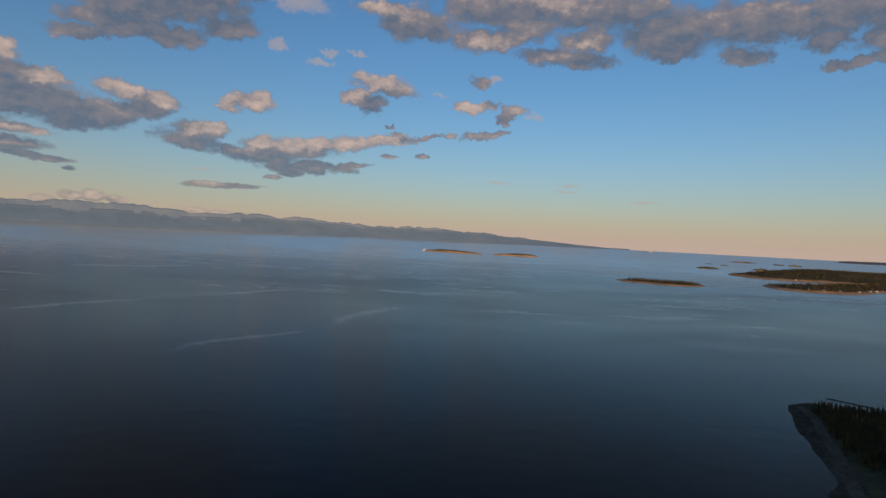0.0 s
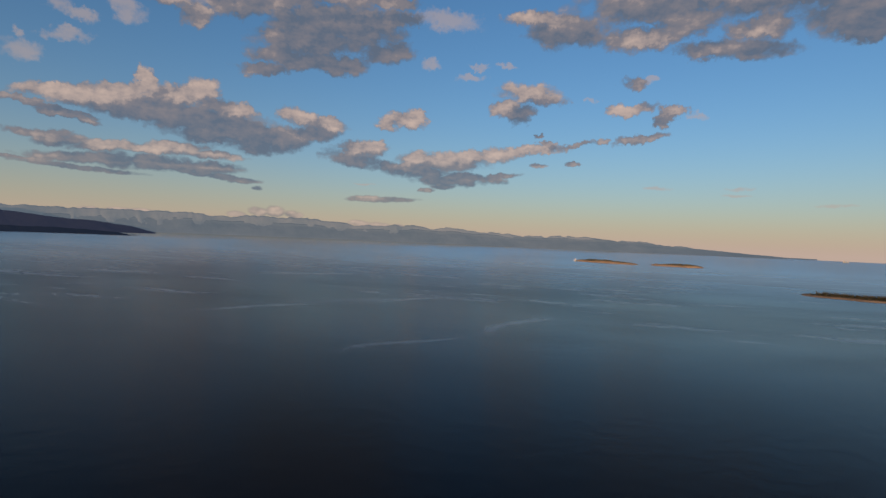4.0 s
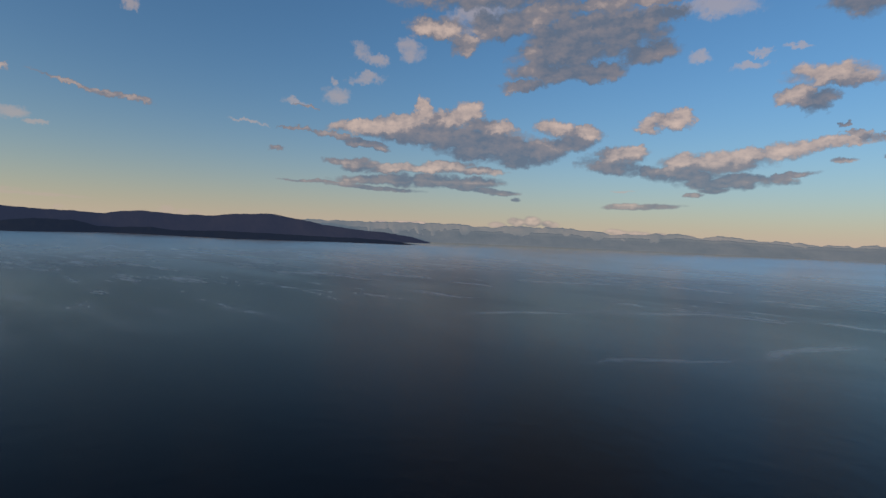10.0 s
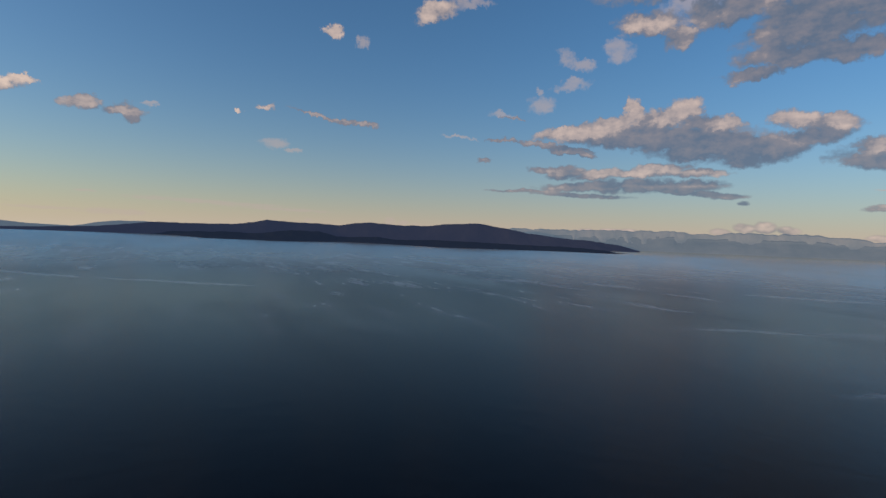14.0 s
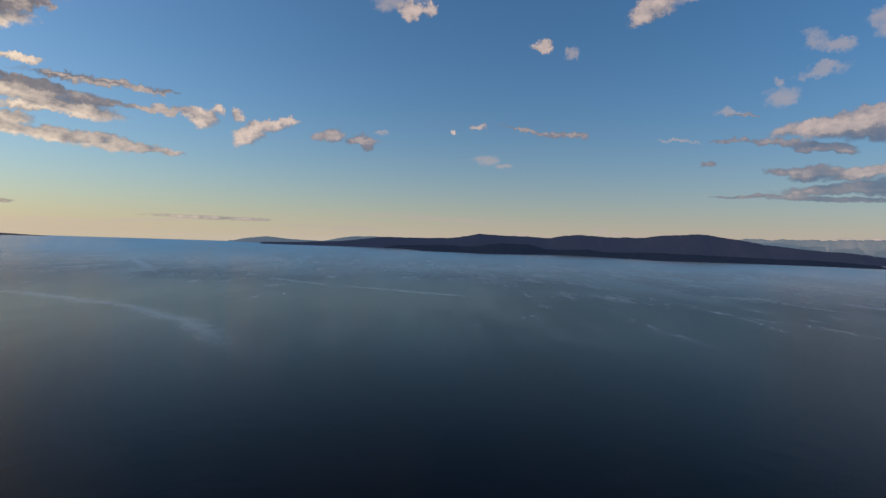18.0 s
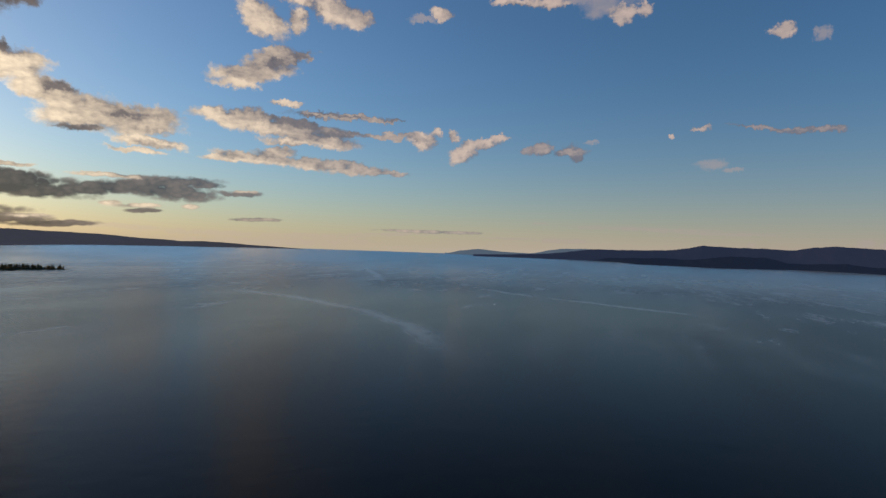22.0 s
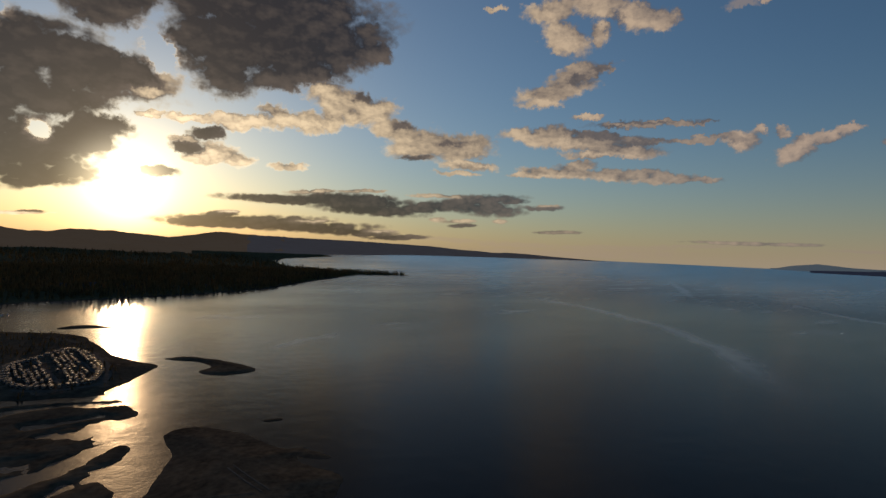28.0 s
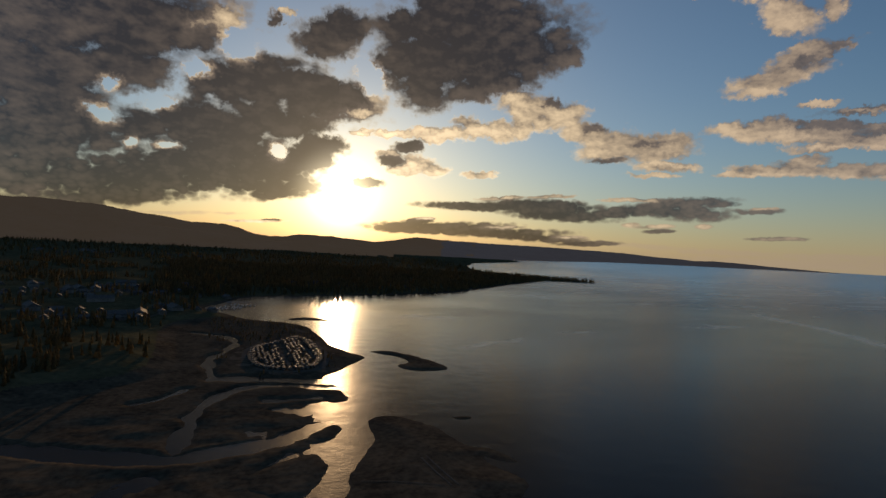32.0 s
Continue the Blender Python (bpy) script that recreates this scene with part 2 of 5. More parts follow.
DARK_I = [(193.8, 10.19, 4.28, 3.32, 11), (195.2, 7.83, 8.12, 3.05, 9), (195.4, 12.82, 5.11, 3.93, 13), (195.8, 4.47, 6.44, 2.53, 7), (199.7, 12.64, 6.82, 5.35, 14), (201.4, 5.45, 6.8, 4.59, 9), (204, 10.69, 7.58, 6.4, 14)]
DARK = DARK_A + DARK_B + DARK_C + DARK_D + DARK_E + DARK_F + DARK_G + DARK_H + DARK_I
THIN_A = [(-20.1, 4.3, 1.56, 0.17, 1), (-12.9, 5.81, 1.4, 0.17, 1), (-12.6, 5.24, 1.27, 0.14, -1), (-8.8, 12.52, 1.01, 0.42, -6), (-5.7, 5.92, 1.37, 0.2, -1), (-5.7, 5.98, 0.94, 0.23, 2), (-4.5, 16.17, 0.71, 0.42, -6), (1.2, 14.55, 0.88, 0.3, -4), (9.7, 17.83, 1.2, 0.26, -3), (12.9, 17.68, 1.13, 0.26, -2), (13.5, 16.48, 1.68, 0.43, 6), (16.1, 21.86, 3.99, 1.09, -2), (17.6, 17.63, 1.16, 0.64, 0), (24.1, 5.42, 1.19, 0.1, -1), (39.5, 22.25, 4.57, 0.87, 6), (46.4, 18.95, 1.42, 1.12, -11), (49.8, 17.65, 1.43, 0.61, -16), (50.8, 15.76, 1.87, 0.59, 4)]
THIN_B = [(51.4, 18.43, 1.18, 0.92, -26), (53.9, 15.25, 0.56, 0.47, 10), (54, 14.07, 1.45, 1.03, 20), (58, 12.92, 1.46, 0.39, -12), (62.2, 23.26, 2.36, 0.49, 3), (62.3, 10.66, 2.37, 0.17, -5), (62.9, 10.77, 0.75, 0.14, -1), (66.5, 1.46, 0.59, 0.24, 3), (67.9, 1.52, 0.7, 0.29, 3), (69.3, 1.63, 0.87, 0.47, 3), (72.9, 19.2, 0.79, 0.7, 6), (77.6, 1.4, 0.54, 0.28, 3), (79.2, 8.39, 1.05, 0.22, 5), (80.5, 2.36, 5.31, 0.17, -1), (81.3, 8.82, 1.54, 0.58, 6), (86.9, 2.7, 7.89, 0.26, -1), (92, 23.69, 2.21, 0.86, -4), (92.4, 11.32, 0.5, 0.24, -5)]
THIN_C = [(92.4, 11.38, 0.63, 0.23, 10), (94.8, 24.59, 6.65, 0.67, -4), (94.9, 1.29, 3.22, 0.34, 0), (97.2, 3.09, 1.11, 0.14, -1), (100.5, 1.39, 4.26, 0.16, 0), (110.1, 22.86, 1.38, 0.39, -4), (112.7, 1.43, 4.46, 0.17, 2), (121.4, 0.93, 8.75, 0.3, 2), (124.4, 0.22, 11.73, 0.6, 2), (130.4, 0.87, 7.75, 0.3, 0), (138.5, 1.11, 8.73, 0.29, -1), (183.3, 1.85, 5.07, 0.21, 4), (195, 2.78, 3.56, 0.57, 0)]
THIN = THIN_A + THIN_B + THIN_C
GAPS = [(166.4, 16.56, 0.92, 1.6, 33), (175.2, 8.6, 0.63, 0.62, 6), (179.3, 18.27, 1.14, 1.24, 9), (183.1, 15.27, 0.94, 0.55, 10), (185.2, 7.96, 0.83, 0.23, 7), (185.9, 11.71, 1.03, 0.45, 9), (188.2, 7.86, 0.45, 0.38, 8), (190, 12.69, 0.76, 0.53, 11), (190.6, 10.06, 0.91, 0.59, -14)]


class Net:
    """Short hand for a node tree."""

    def __init__(self, tree):
        self.tree = tree
        tree.nodes.clear()

    def node(self, kind, ins=(), **props):
        n = self.tree.nodes.new(kind)
        for k, v in props.items():
            setattr(n, k, v)
        for k, v in (ins.items() if isinstance(ins, dict) else enumerate(ins)):
            if v is None:
                continue
            if isinstance(v, bpy.types.NodeSocket):
                self.tree.links.new(v, n.inputs[k])
            else:
                n.inputs[k].default_value = v
        return n

    def math(self, op, a, b=None, c=None, clamp=False):
        return self.node("ShaderNodeMath", (a, b, c), operation=op, use_clamp=clamp).outputs[0]

    def vec(self, op, a, b=None):
        n = self.node("ShaderNodeVectorMath", (a, b), operation=op)
        return n.outputs["Value"] if op in ("DOT_PRODUCT", "LENGTH", "DISTANCE") else n.outputs[0]

    def span(self, v, a, b, c=0.0, d=1.0, smooth=True):
        n = self.node("ShaderNodeMapRange", {0: v, 1: a, 2: b, 3: c, 4: d}, interpolation_type="SMOOTHSTEP" if smooth else "LINEAR")
        return n.outputs[0]

    def mix(self, f, a, b, how="MIX"):
        n = self.node("ShaderNodeMix", {0: f, 6: a, 7: b}, data_type="RGBA", blend_type=how)
        return n.outputs[2]

    def noise(self, p, scale, detail=4.0, rough=0.55, warp=0.0, dims="3D"):
        n = self.node("ShaderNodeTexNoise", {"Vector": p, "Scale": scale, "Detail": detail, "Roughness": rough, "Distortion": warp}, noise_dimensions=dims)
        return n.outputs[0]

    def ramp(self, v, stops):
        n = self.node("ShaderNodeValToRGB", (v,))
        r = n.color_ramp
        while len(r.elements) < len(stops):
            r.elements.new(0.5)
        for e, (at, col) in zip(r.elements, stops):
            e.position, e.color = at, (*col, 1)
        return n.outputs[0]


def puff_group(puffs):
    """Node group: how far a point of the sky lies from the hearts of the puffs (0 in the middle, 1 at the rim)."""
    g = bpy.data.node_groups.new("puffs", "ShaderNodeTree")
    g.interface.new_socket("at", in_out="INPUT", socket_type="NodeSocketVector")
    g.interface.new_socket("far", in_out="OUTPUT", socket_type="NodeSocketFloat")
    n = Net(g)
    apart = n.node("ShaderNodeSeparateXYZ", (n.node("NodeGroupInput").outputs[0],))
    best = n.math("ADD", n.math("MULTIPLY", apart.outputs[2], 0.0), 9.0)
    for az, el, wide, high, slope in puffs:
        here = n.node("ShaderNodeCombineXYZ", (apart.outputs[0], apart.outputs[1], best)).outputs[0]     # one puff after the other keeps the shader small
        m = n.node("ShaderNodeMapping", {"Vector": here, "Location": (-az, el, 0), "Rotation": (0, 0, radians(slope)), "Scale": (wide, high, 1e6)}, vector_type="TEXTURE").outputs[0]
        best = n.math("SMOOTH_MIN", best, n.vec("DOT_PRODUCT", m, m), 0.3)
    n.node("NodeGroupOutput", (best,))
    return g


def puff_field(n, at, group):
    return n.node("ShaderNodeGroup", (at,), node_tree=group).outputs[0]


def make_sky():
    world = bpy.data.worlds.new("sky")
    world.use_nodes = True
    scene.world = world
    n = Net(world.node_tree)
    way = n.node("ShaderNodeTexCoord").outputs["Generated"]
    part_ = n.node("ShaderNodeSeparateXYZ", (n.node("ShaderNodeVectorRotate", {"Vector": way, "Angle": radians(-80)}, rotation_type="Z_AXIS").outputs[0],))
    west = n.math("ADD", n.math("MULTIPLY", n.math("ARCTAN2", part_.outputs[0], part_.outputs[1]), 57.2958), -80.0)   # minus the bearing
    up = n.math("MULTIPLY", n.math("ARCSINE", part_.outputs[2]), 57.2958)
    at = n.node("ShaderNodeCombineXYZ", (west, up, 0.0)).outputs[0]
    air = n.node("ShaderNodeTexSky", sky_type="NISHITA", sun_disc=False, sun_elevation=radians(SUN_EL), sun_rotation=radians(-SUN_AZ),
                 altitude=100.0, air_density=1.0, dust_density=0.5, ozone_density=3.5).outputs[0]
    ang = n.math("MULTIPLY", n.math("ARCCOSINE", n.vec("DOT_PRODUCT", way, bearing(SUN_AZ, SUN_EL))), 57.2958)   # angle to the sun
    close = n.span(ang, 10.0, 80.0, 1.0, 0.0)

    def grey(v):
        return n.node("ShaderNodeCombineXYZ", (v, v, v)).outputs[0]

    # dusty air low over the skyline
    dust = n.mix(n.span(ang, 55.0, 130.0, 1.0, 0.0), (3.6, 2.8, 2.45, 1), n.mix(close, (3.6, 3.1, 2.4, 1), (3.4, 2.8, 1.8, 1)))
    low = n.math("MULTIPLY", n.math("EXPONENT", n.math("MULTIPLY", n.math("MAXIMUM", up, 0.0), -0.22)), 0.85)
    blue = n.mix(1.0, air, (1.30, 1.37, 1.38, 1), "MULTIPLY")
    blue = n.mix(low, blue, dust)
    halo = n.math("ADD", n.math("MULTIPLY", n.math("EXPONENT", n.math("MULTIPLY", ang, -0.62)), 70.0), n.math("ADD", n.math("MULTIPLY", n.math("EXPONENT", n.math("MULTIPLY", ang, -0.14)), 2.4), n.math("MULTIPLY", n.math("EXPONENT", n.math("MULTIPLY", ang, -0.042)), 1.35)))
    clear = n.mix(1.0, blue, n.mix(1.0, (1.0, 0.81, 0.50, 1), grey(halo), "MULTIPLY"), "ADD")

    # a step towards the sun, to see how much cloud stands in the light's way
    off = n.math("SUBTRACT", -SUN_AZ, west)
    side = n.span(off, -40.0, 40.0, -1.3, 1.3)
    near = n.span(n.math("ABSOLUTE", off), 25.0, 95.0, 1.0, 0.0)
    rise = n.math("ADD", n.math("MULTIPLY", near, n.span(n.math("SUBTRACT", SUN_EL, up), -14.0, 14.0, -1.5, 1.5)), n.math("MULTIPLY", n.math("SUBTRACT", 1.0, near), n.span(up, 3.0, 14.0, 0.6, 1.5)))
    step = n.node("ShaderNodeCombineXYZ", (side, rise, 0.0)).outputs[0]

    # uneven rims: the puffs are bent by slow and by quick eddies
    calm = n.span(up, 2.0, 14.0, 0.16, 1.0)      # low, far clouds are small and flat
    wob = n.node("ShaderNodeTexNoise", {"Vector": at, "Scale": 0.5, "Detail": 4.0, "Roughness": 0.55}).outputs[1]
    curl = n.node("ShaderNodeTexNoise", {"Vector": at, "Scale": 1.9, "Detail": 4.0, "Roughness": 0.6}).outputs[1]
    bend = n.vec("ADD", n.vec("MULTIPLY", n.vec("SUBTRACT", wob, (0.5, 0.5, 0.5)), (2.6, 1.7, 0.0)), n.vec("MULTIPLY", n.vec("SUBTRACT", curl, (0.5, 0.5, 0.5)), (1.5, 1.1, 0.0)))
    bent = n.vec("ADD", at, n.vec("MULTIPLY", bend, grey(calm)))
    small = n.span(up, 4.0, 14.0, 1.0, 0.15)      # far clouds have finer billows

    def billows(p, size):
        d = n.node("ShaderNodeTexVoronoi", {"Vector": n.vec("MULTIPLY", p, (0.8, 1.2, 1.0)), "Scale": size}, voronoi_dimensions="2D", feature="F1").outputs[0]
        return n.math("SUBTRACT", 0.22, n.math("MULTIPLY", d, d))

    def eddies(p, detail):
        return n.math("MULTIPLY", n.math("SUBTRACT", n.noise(n.vec("MULTIPLY", p, (0.75, 1.3, 1.0)), 0.66, detail, 0.52, 0.1), 0.49), 1.8)

    heads = n.math("ADD", n.math("MULTIPLY", billows(bent, 0.6), 0.9), n.math("MULTIPLY", billows(bent, 1.7), n.math("MULTIPLY", small, 0.8)))
    frayed = n.math("ADD", eddies(at, 9.0), heads)
    broad = n.math("ADD", eddies(at, 2.0), n.math("MULTIPLY", heads, 0.7))
    on = n.vec("ADD", bent, step)
    broad_on = n.math("ADD", eddies(n.vec("ADD", at, step), 2.0), n.math("MULTIPLY", billows(on, 0.6), 0.6))

    relief = n.math("ADD", n.math("MULTIPLY", n.math("SUBTRACT", frayed, eddies(at, 1.0)), 0.55), n.math("MULTIPLY", n.math("SUBTRACT", eddies(at, 4.0), eddies(n.vec("ADD", at, n.vec("MULTIPLY", step, (0.35, 0.35, 0.0))), 4.0)), 0.7))
    side_lit = n.span(ang, 55.0, 115.0, 0.62, 0.39)
    toward = n.span(ang, 16.0, 52.0, 1.0, 0.0)
    base = n.mix(n.span(ang, 16.0, 80.0, 1.0, 0.0), (0.73, 0.97, 1.36, 1), (0.20, 0.18, 0.21, 1))
    base = n.mix(1.0, base, n.mix(1.0, (1.0, 0.74, 0.40, 1), grey(n.math("MULTIPLY", n.math("EXPONENT", n.math("MULTIPLY", ang, -0.15)), 2.6)), "MULTIPLY"), "ADD")      # light that comes through
    middle = n.mix(close, (1.55, 1.44, 1.55, 1), (1.75, 1.36, 1.05, 1))
    warm = n.mix(close, (4.4, 3.4, 2.8, 1), (7.0, 5.6, 3.7, 1))
    warm = n.mix(1.0, warm, grey(n.math("ADD", 1.0, n.math("MULTIPLY", n.math("EXPONENT", n.math("MULTIPLY", ang, -0.11)), 2.2))), "MULTIPLY")
    veil = n.mix(0.5, middle, warm)
    gleam = n.math("MULTIPLY", n.math("EXPONENT", n.math("MULTIPLY", ang, -0.11)), 14.0)

    def sector(first, last):
        """The clouds between two bearings."""
        lit, dark, thin, gaps = ([p for p in bank if p[0] + p[2] + 3.5 > first and p[0] - p[2] - 3.5 < last] for bank in (LIT, DARK, THIN, GAPS))
        lit, dark, thin, gaps = (puff_group(p) if p else None for p in (lit or DARK[:1], dark or LIT[:1], thin, gaps))
        d_lit, d_dark = puff_field(n, bent, lit), puff_field(n, bent, dark)
        shape = n.math("MULTIPLY", n.math("SUBTRACT", 1.22, n.math("MINIMUM", n.math("SMOOTH_MIN", d_lit, d_dark, 0.3), 3.0)), 1.25)
        shape_on = n.math("MULTIPLY", n.math("SUBTRACT", 1.22, n.math("MINIMUM", n.math("SMOOTH_MIN", puff_field(n, on, lit), puff_field(n, on, dark), 0.3), 3.0)), 1.25)
        if gaps:
            gap = puff_field(n, bent, gaps)
            shape = n.math("SUBTRACT", shape, n.span(gap, 0.0, 1.9, 2.2, 0.0))
        here, soft, there = n.math("ADD", shape, frayed), n.math("ADD", shape, broad), n.math("ADD", shape_on, broad_on)
        shade = n.span(n.math("DIVIDE", n.math("SUBTRACT", d_lit, d_dark), n.math("ADD", n.math("ADD", d_lit, d_dark), 0.35)), -1.15, 1.0)
        if gaps:      # torn, sunlit rims round the gaps
            shade = n.math("MULTIPLY", shade, n.span(gap, 0.6, 4.5, 0.25, 1.0))
        solid, thick = n.span(here, -0.35, 0.95), n.span(soft, -0.15, 0.85)
        slope = n.math("SUBTRACT", n.span(soft, -0.6, 1.6), n.span(there, -0.6, 1.6))
        tone = n.math("ADD", n.math("ADD", n.math("ADD", side_lit, n.math("MULTIPLY", slope, 0.32)), n.math("MULTIPLY", relief, 0.48)), n.math("MULTIPLY", shade, -0.29))
        back = n.math("ADD", n.math("MULTIPLY", n.math("SUBTRACT", 1.0, shade), n.math("SUBTRACT", 1.08, n.math("MULTIPLY", thick, 0.30))), n.math("ADD", n.math("MULTIPLY", relief, n.math("SUBTRACT", 0.58, n.math("MULTIPLY", shade, 0.49))), n.math("ADD", n.math("MULTIPLY", slope, 0.14), n.math("ADD", n.math("MULTIPLY", broad, 0.15), 0.0))))
        tone = n.math("ADD", n.math("MULTIPLY", tone, n.math("SUBTRACT", 1.0, toward)), n.math("MULTIPLY", back, toward), clamp=True)
        body = n.mix(n.span(tone, 0.40, 1.0, smooth=False), n.mix(n.span(tone, 0.0, 0.45, smooth=False), base, middle), warm)
        body = n.mix(1.0, body, n.mix(1.0, (1.0, 0.80, 0.48, 1), grey(n.math("MULTIPLY", n.math("SUBTRACT", 1.0, thick), gleam)), "MULTIPLY"), "ADD")
        sky = clear
        if thin:
            haze = n.math("SUBTRACT", 1.1, n.math("MINIMUM", puff_field(n, bent, thin), 3.0))
            sky = n.mix(n.span(n.math("ADD", haze, n.math("MULTIPLY", frayed, 0.9)), -0.15, 1.2, 0.0, 0.55), sky, veil)
        sky = n.mix(n.math("MULTIPLY", solid, n.span(ang, 1.0, 6.0, 0.6, 0.96)), sky, body)
        # low clouds fade into the dusty air
        sky = n.mix(n.math("MULTIPLY", low, n.span(ang, 20.0, 80.0, 0.12, 0.45)), sky, clear)
        return n.node("ShaderNodeBackground", (sky, 0.13)).outputs[0]

    plain = n.node("ShaderNodeBackground", (clear, 0.13)).outputs[0]
    edges = [-60.0, 12.0, 38.0, 62.0, 106.0, 134.0, 152.0, 172.0, 225.0]
    out = plain
    for first, last in zip(edges[:-1], edges[1:]):
        inside = n.math("MULTIPLY", n.math("LESS_THAN", west, -first), n.math("GREATER_THAN", west, -last))
        inside = n.math("MULTIPLY", inside, n.math("MULTIPLY", n.math("GREATER_THAN", up, -1.5), n.math("LESS_THAN", up, 36.0)))
        out = n.node("ShaderNodeMixShader", (inside, out, sector(first, last))).outputs[0]
    n.node("ShaderNodeOutputWorld", (out,))
    world.cycles.sampling_method = "MANUAL"
    world.cycles.sample_map_resolution = 1024


make_sky()

# ------------------------------------------------------------------ arithmetic for the land
# the far water rises gently towards the skyline, so that all the distance fits in 4.9 km
SHORT_WAY = np.concatenate([[0.0], np.linspace(1200, 4700, 300)])
TRUE_WAY = SHORT_WAY * EYE / (EYE - 97.2 * (np.maximum(SHORT_WAY - 1200, 0) / 3500) ** 2.6)
SHORT_WAY, TRUE_WAY = np.append(SHORT_WAY, [4800, 4930]), np.append(TRUE_WAY, [24000, 40000])


def drawn_in(p):
    """Draws far points nearer along their line of sight from the hovering camera, so that all the distance stays in reach."""
    p = np.array(p, float)
    d = np.hypot(p[:, 0], p[:, 1])
    k = (np.interp(d, TRUE_WAY, SHORT_WAY) / np.maximum(d, 1e-6))[:, None]
    eye = np.array([[0, 0, EYE]])
    return eye + (p - eye) * k


TABLE = np.random.RandomState(7).rand(256, 256)


def value_noise(x, y):
    xi, yi = np.floor(x).astype(int), np.floor(y).astype(int)
    u, v = x - xi, y - yi
    u, v = u * u * (3 - 2 * u), v * v * (3 - 2 * v)
    a, b = TABLE[xi % 256, yi % 256], TABLE[(xi + 1) % 256, yi % 256]
    c, d = TABLE[xi % 256, (yi + 1) % 256], TABLE[(xi + 1) % 256, (yi + 1) % 256]
    return (a * (1 - u) + b * u) * (1 - v) + (c * (1 - u) + d * u) * v - 0.5


def fbm(x, y, size, octaves=5, gain=0.5):
    total, amp = 0, 1.0
    for i in range(octaves):
        total = total + amp * value_noise(x / size + 17.3 * i, y / size + 9.1 * i)
        size, amp = size / 2.03, amp * gain
    return total


def smooth_loop(points, closed=True, steps=6):
    """A rounded line through control points."""
    p = np.array(points, float)
    n = len(p)
    out = []
    for i in range(n if closed else n - 1):
        q = [p[(i + k) % n] if closed else p[min(max(i + k, 0), n - 1)] for k in (-1, 0, 1, 2)]
        for s in range(steps):
            t = s / steps
            out.append(0.5 * (2 * q[1] + (q[2] - q[0]) * t + (2 * q[0] - 5 * q[1] + 4 * q[2] - q[3]) * t * t + (3 * q[1] - q[0] - 3 * q[2] + q[3]) * t ** 3))
    if not closed:
        out.append(p[-1])
    return np.array(out)


def inside_depth(x, y, loop):
    """Distance to the loop, positive inside."""
    shape = x.shape
    x, y = x.ravel(), y.ravel()
    best, odd = np.full(x.shape, 1e18), np.zeros(x.shape, bool)
    for (ax, ay), (bx, by) in zip(loop, np.roll(loop, -1, 0)):
        dx, dy = bx - ax, by - ay
        t = np.clip(((x - ax) * dx + (y - ay) * dy) / (dx * dx + dy * dy + 1e-9), 0, 1)
        best = np.minimum(best, (x - ax - t * dx) ** 2 + (y - ay - t * dy) ** 2)
        cross = (ay > y) != (by > y)
        odd ^= cross & (x < (bx - ax) * (y - ay) / (by - ay + 1e-12) + ax)
    d = np.sqrt(best)
    return np.where(odd, d, -d).reshape(shape)


def line_distance(x, y, line):
    best = np.full(x.shape, 1e18)
    for (ax, ay), (bx, by) in zip(line[:-1], line[1:]):
        dx, dy = bx - ax, by - ay
        t = np.clip(((x - ax) * dx + (y - ay) * dy) / (dx * dx + dy * dy + 1e-9), 0, 1)
        best = np.minimum(best, (x - ax - t * dx) ** 2 + (y - ay - t * dy) ** 2)
    return np.sqrt(best)


def raw_mesh(name, verts, faces, material, smooth=True):
    me = bpy.data.meshes.new(name)
    verts, faces = np.asarray(verts, np.float32), np.asarray(faces, np.int32)
    k = faces.shape[1]
    me.vertices.add(len(verts))
    me.vertices.foreach_set("co", verts.ravel())
    me.loops.add(faces.size)
    me.loops.foreach_set("vertex_index", faces.ravel())
    me.polygons.add(len(faces))
    me.polygons.foreach_set("loop_start", np.arange(0, faces.size, k, dtype=np.int32))
    if smooth:
        me.polygons.foreach_set("use_smooth", np.ones(len(faces), bool))
    me.update(calc_edges=True)
    me.validate()
    if material:
        me.materials.append(material)
    return me


def grid_faces(rows, cols, keep=None):
    i = np.arange((rows - 1) * (cols - 1))
    r, c = i // (cols - 1), i % (cols - 1)
    a = r * cols + c
    f = np.stack([a, a + 1, a + cols + 1, a + cols], 1)
    return f if keep is None else f[keep.ravel()[f].any(1)]


def compact(verts, faces):
    used = np.unique(faces)
    m = np.full(len(verts), -1)
    m[used] = np.arange(len(used))
    return verts[used], m[faces]


# ------------------------------------------------------------------ materials
def material(name, build):
    m = bpy.data.materials.new(name)
    m.use_nodes = True
    n = Net(m.node_tree)
    sh = build(n)
    n.node("ShaderNodeOutputMaterial", (sh,))
    return m


def rough_surface(col_a, col_b, scale, rough=0.9, bump=0.0, fine=8.0, gloss=0.0):
    def build(n):
        at = n.node("ShaderNodeTexCoord").outputs["Object"]
        f = n.noise(at, scale, 5.0, 0.6)
        f2 = n.noise(at, scale * fine, 3.0, 0.6)
        f = n.math("ADD", n.math("MULTIPLY", f, 0.6), n.math("MULTIPLY", f2, 0.4))
        col = n.ramp(f, [(0.36, col_a), (0.64, col_b)])
        ins = {"Base Color": col, "Roughness": rough, "Specular IOR Level": gloss}
        if bump:
            ins["Normal"] = n.node("ShaderNodeBump", {"Height": f2, "Strength": 0.6, "Distance": bump}).outputs[0]
        return n.node("ShaderNodeBsdfPrincipled", ins).outputs[0]
    return build


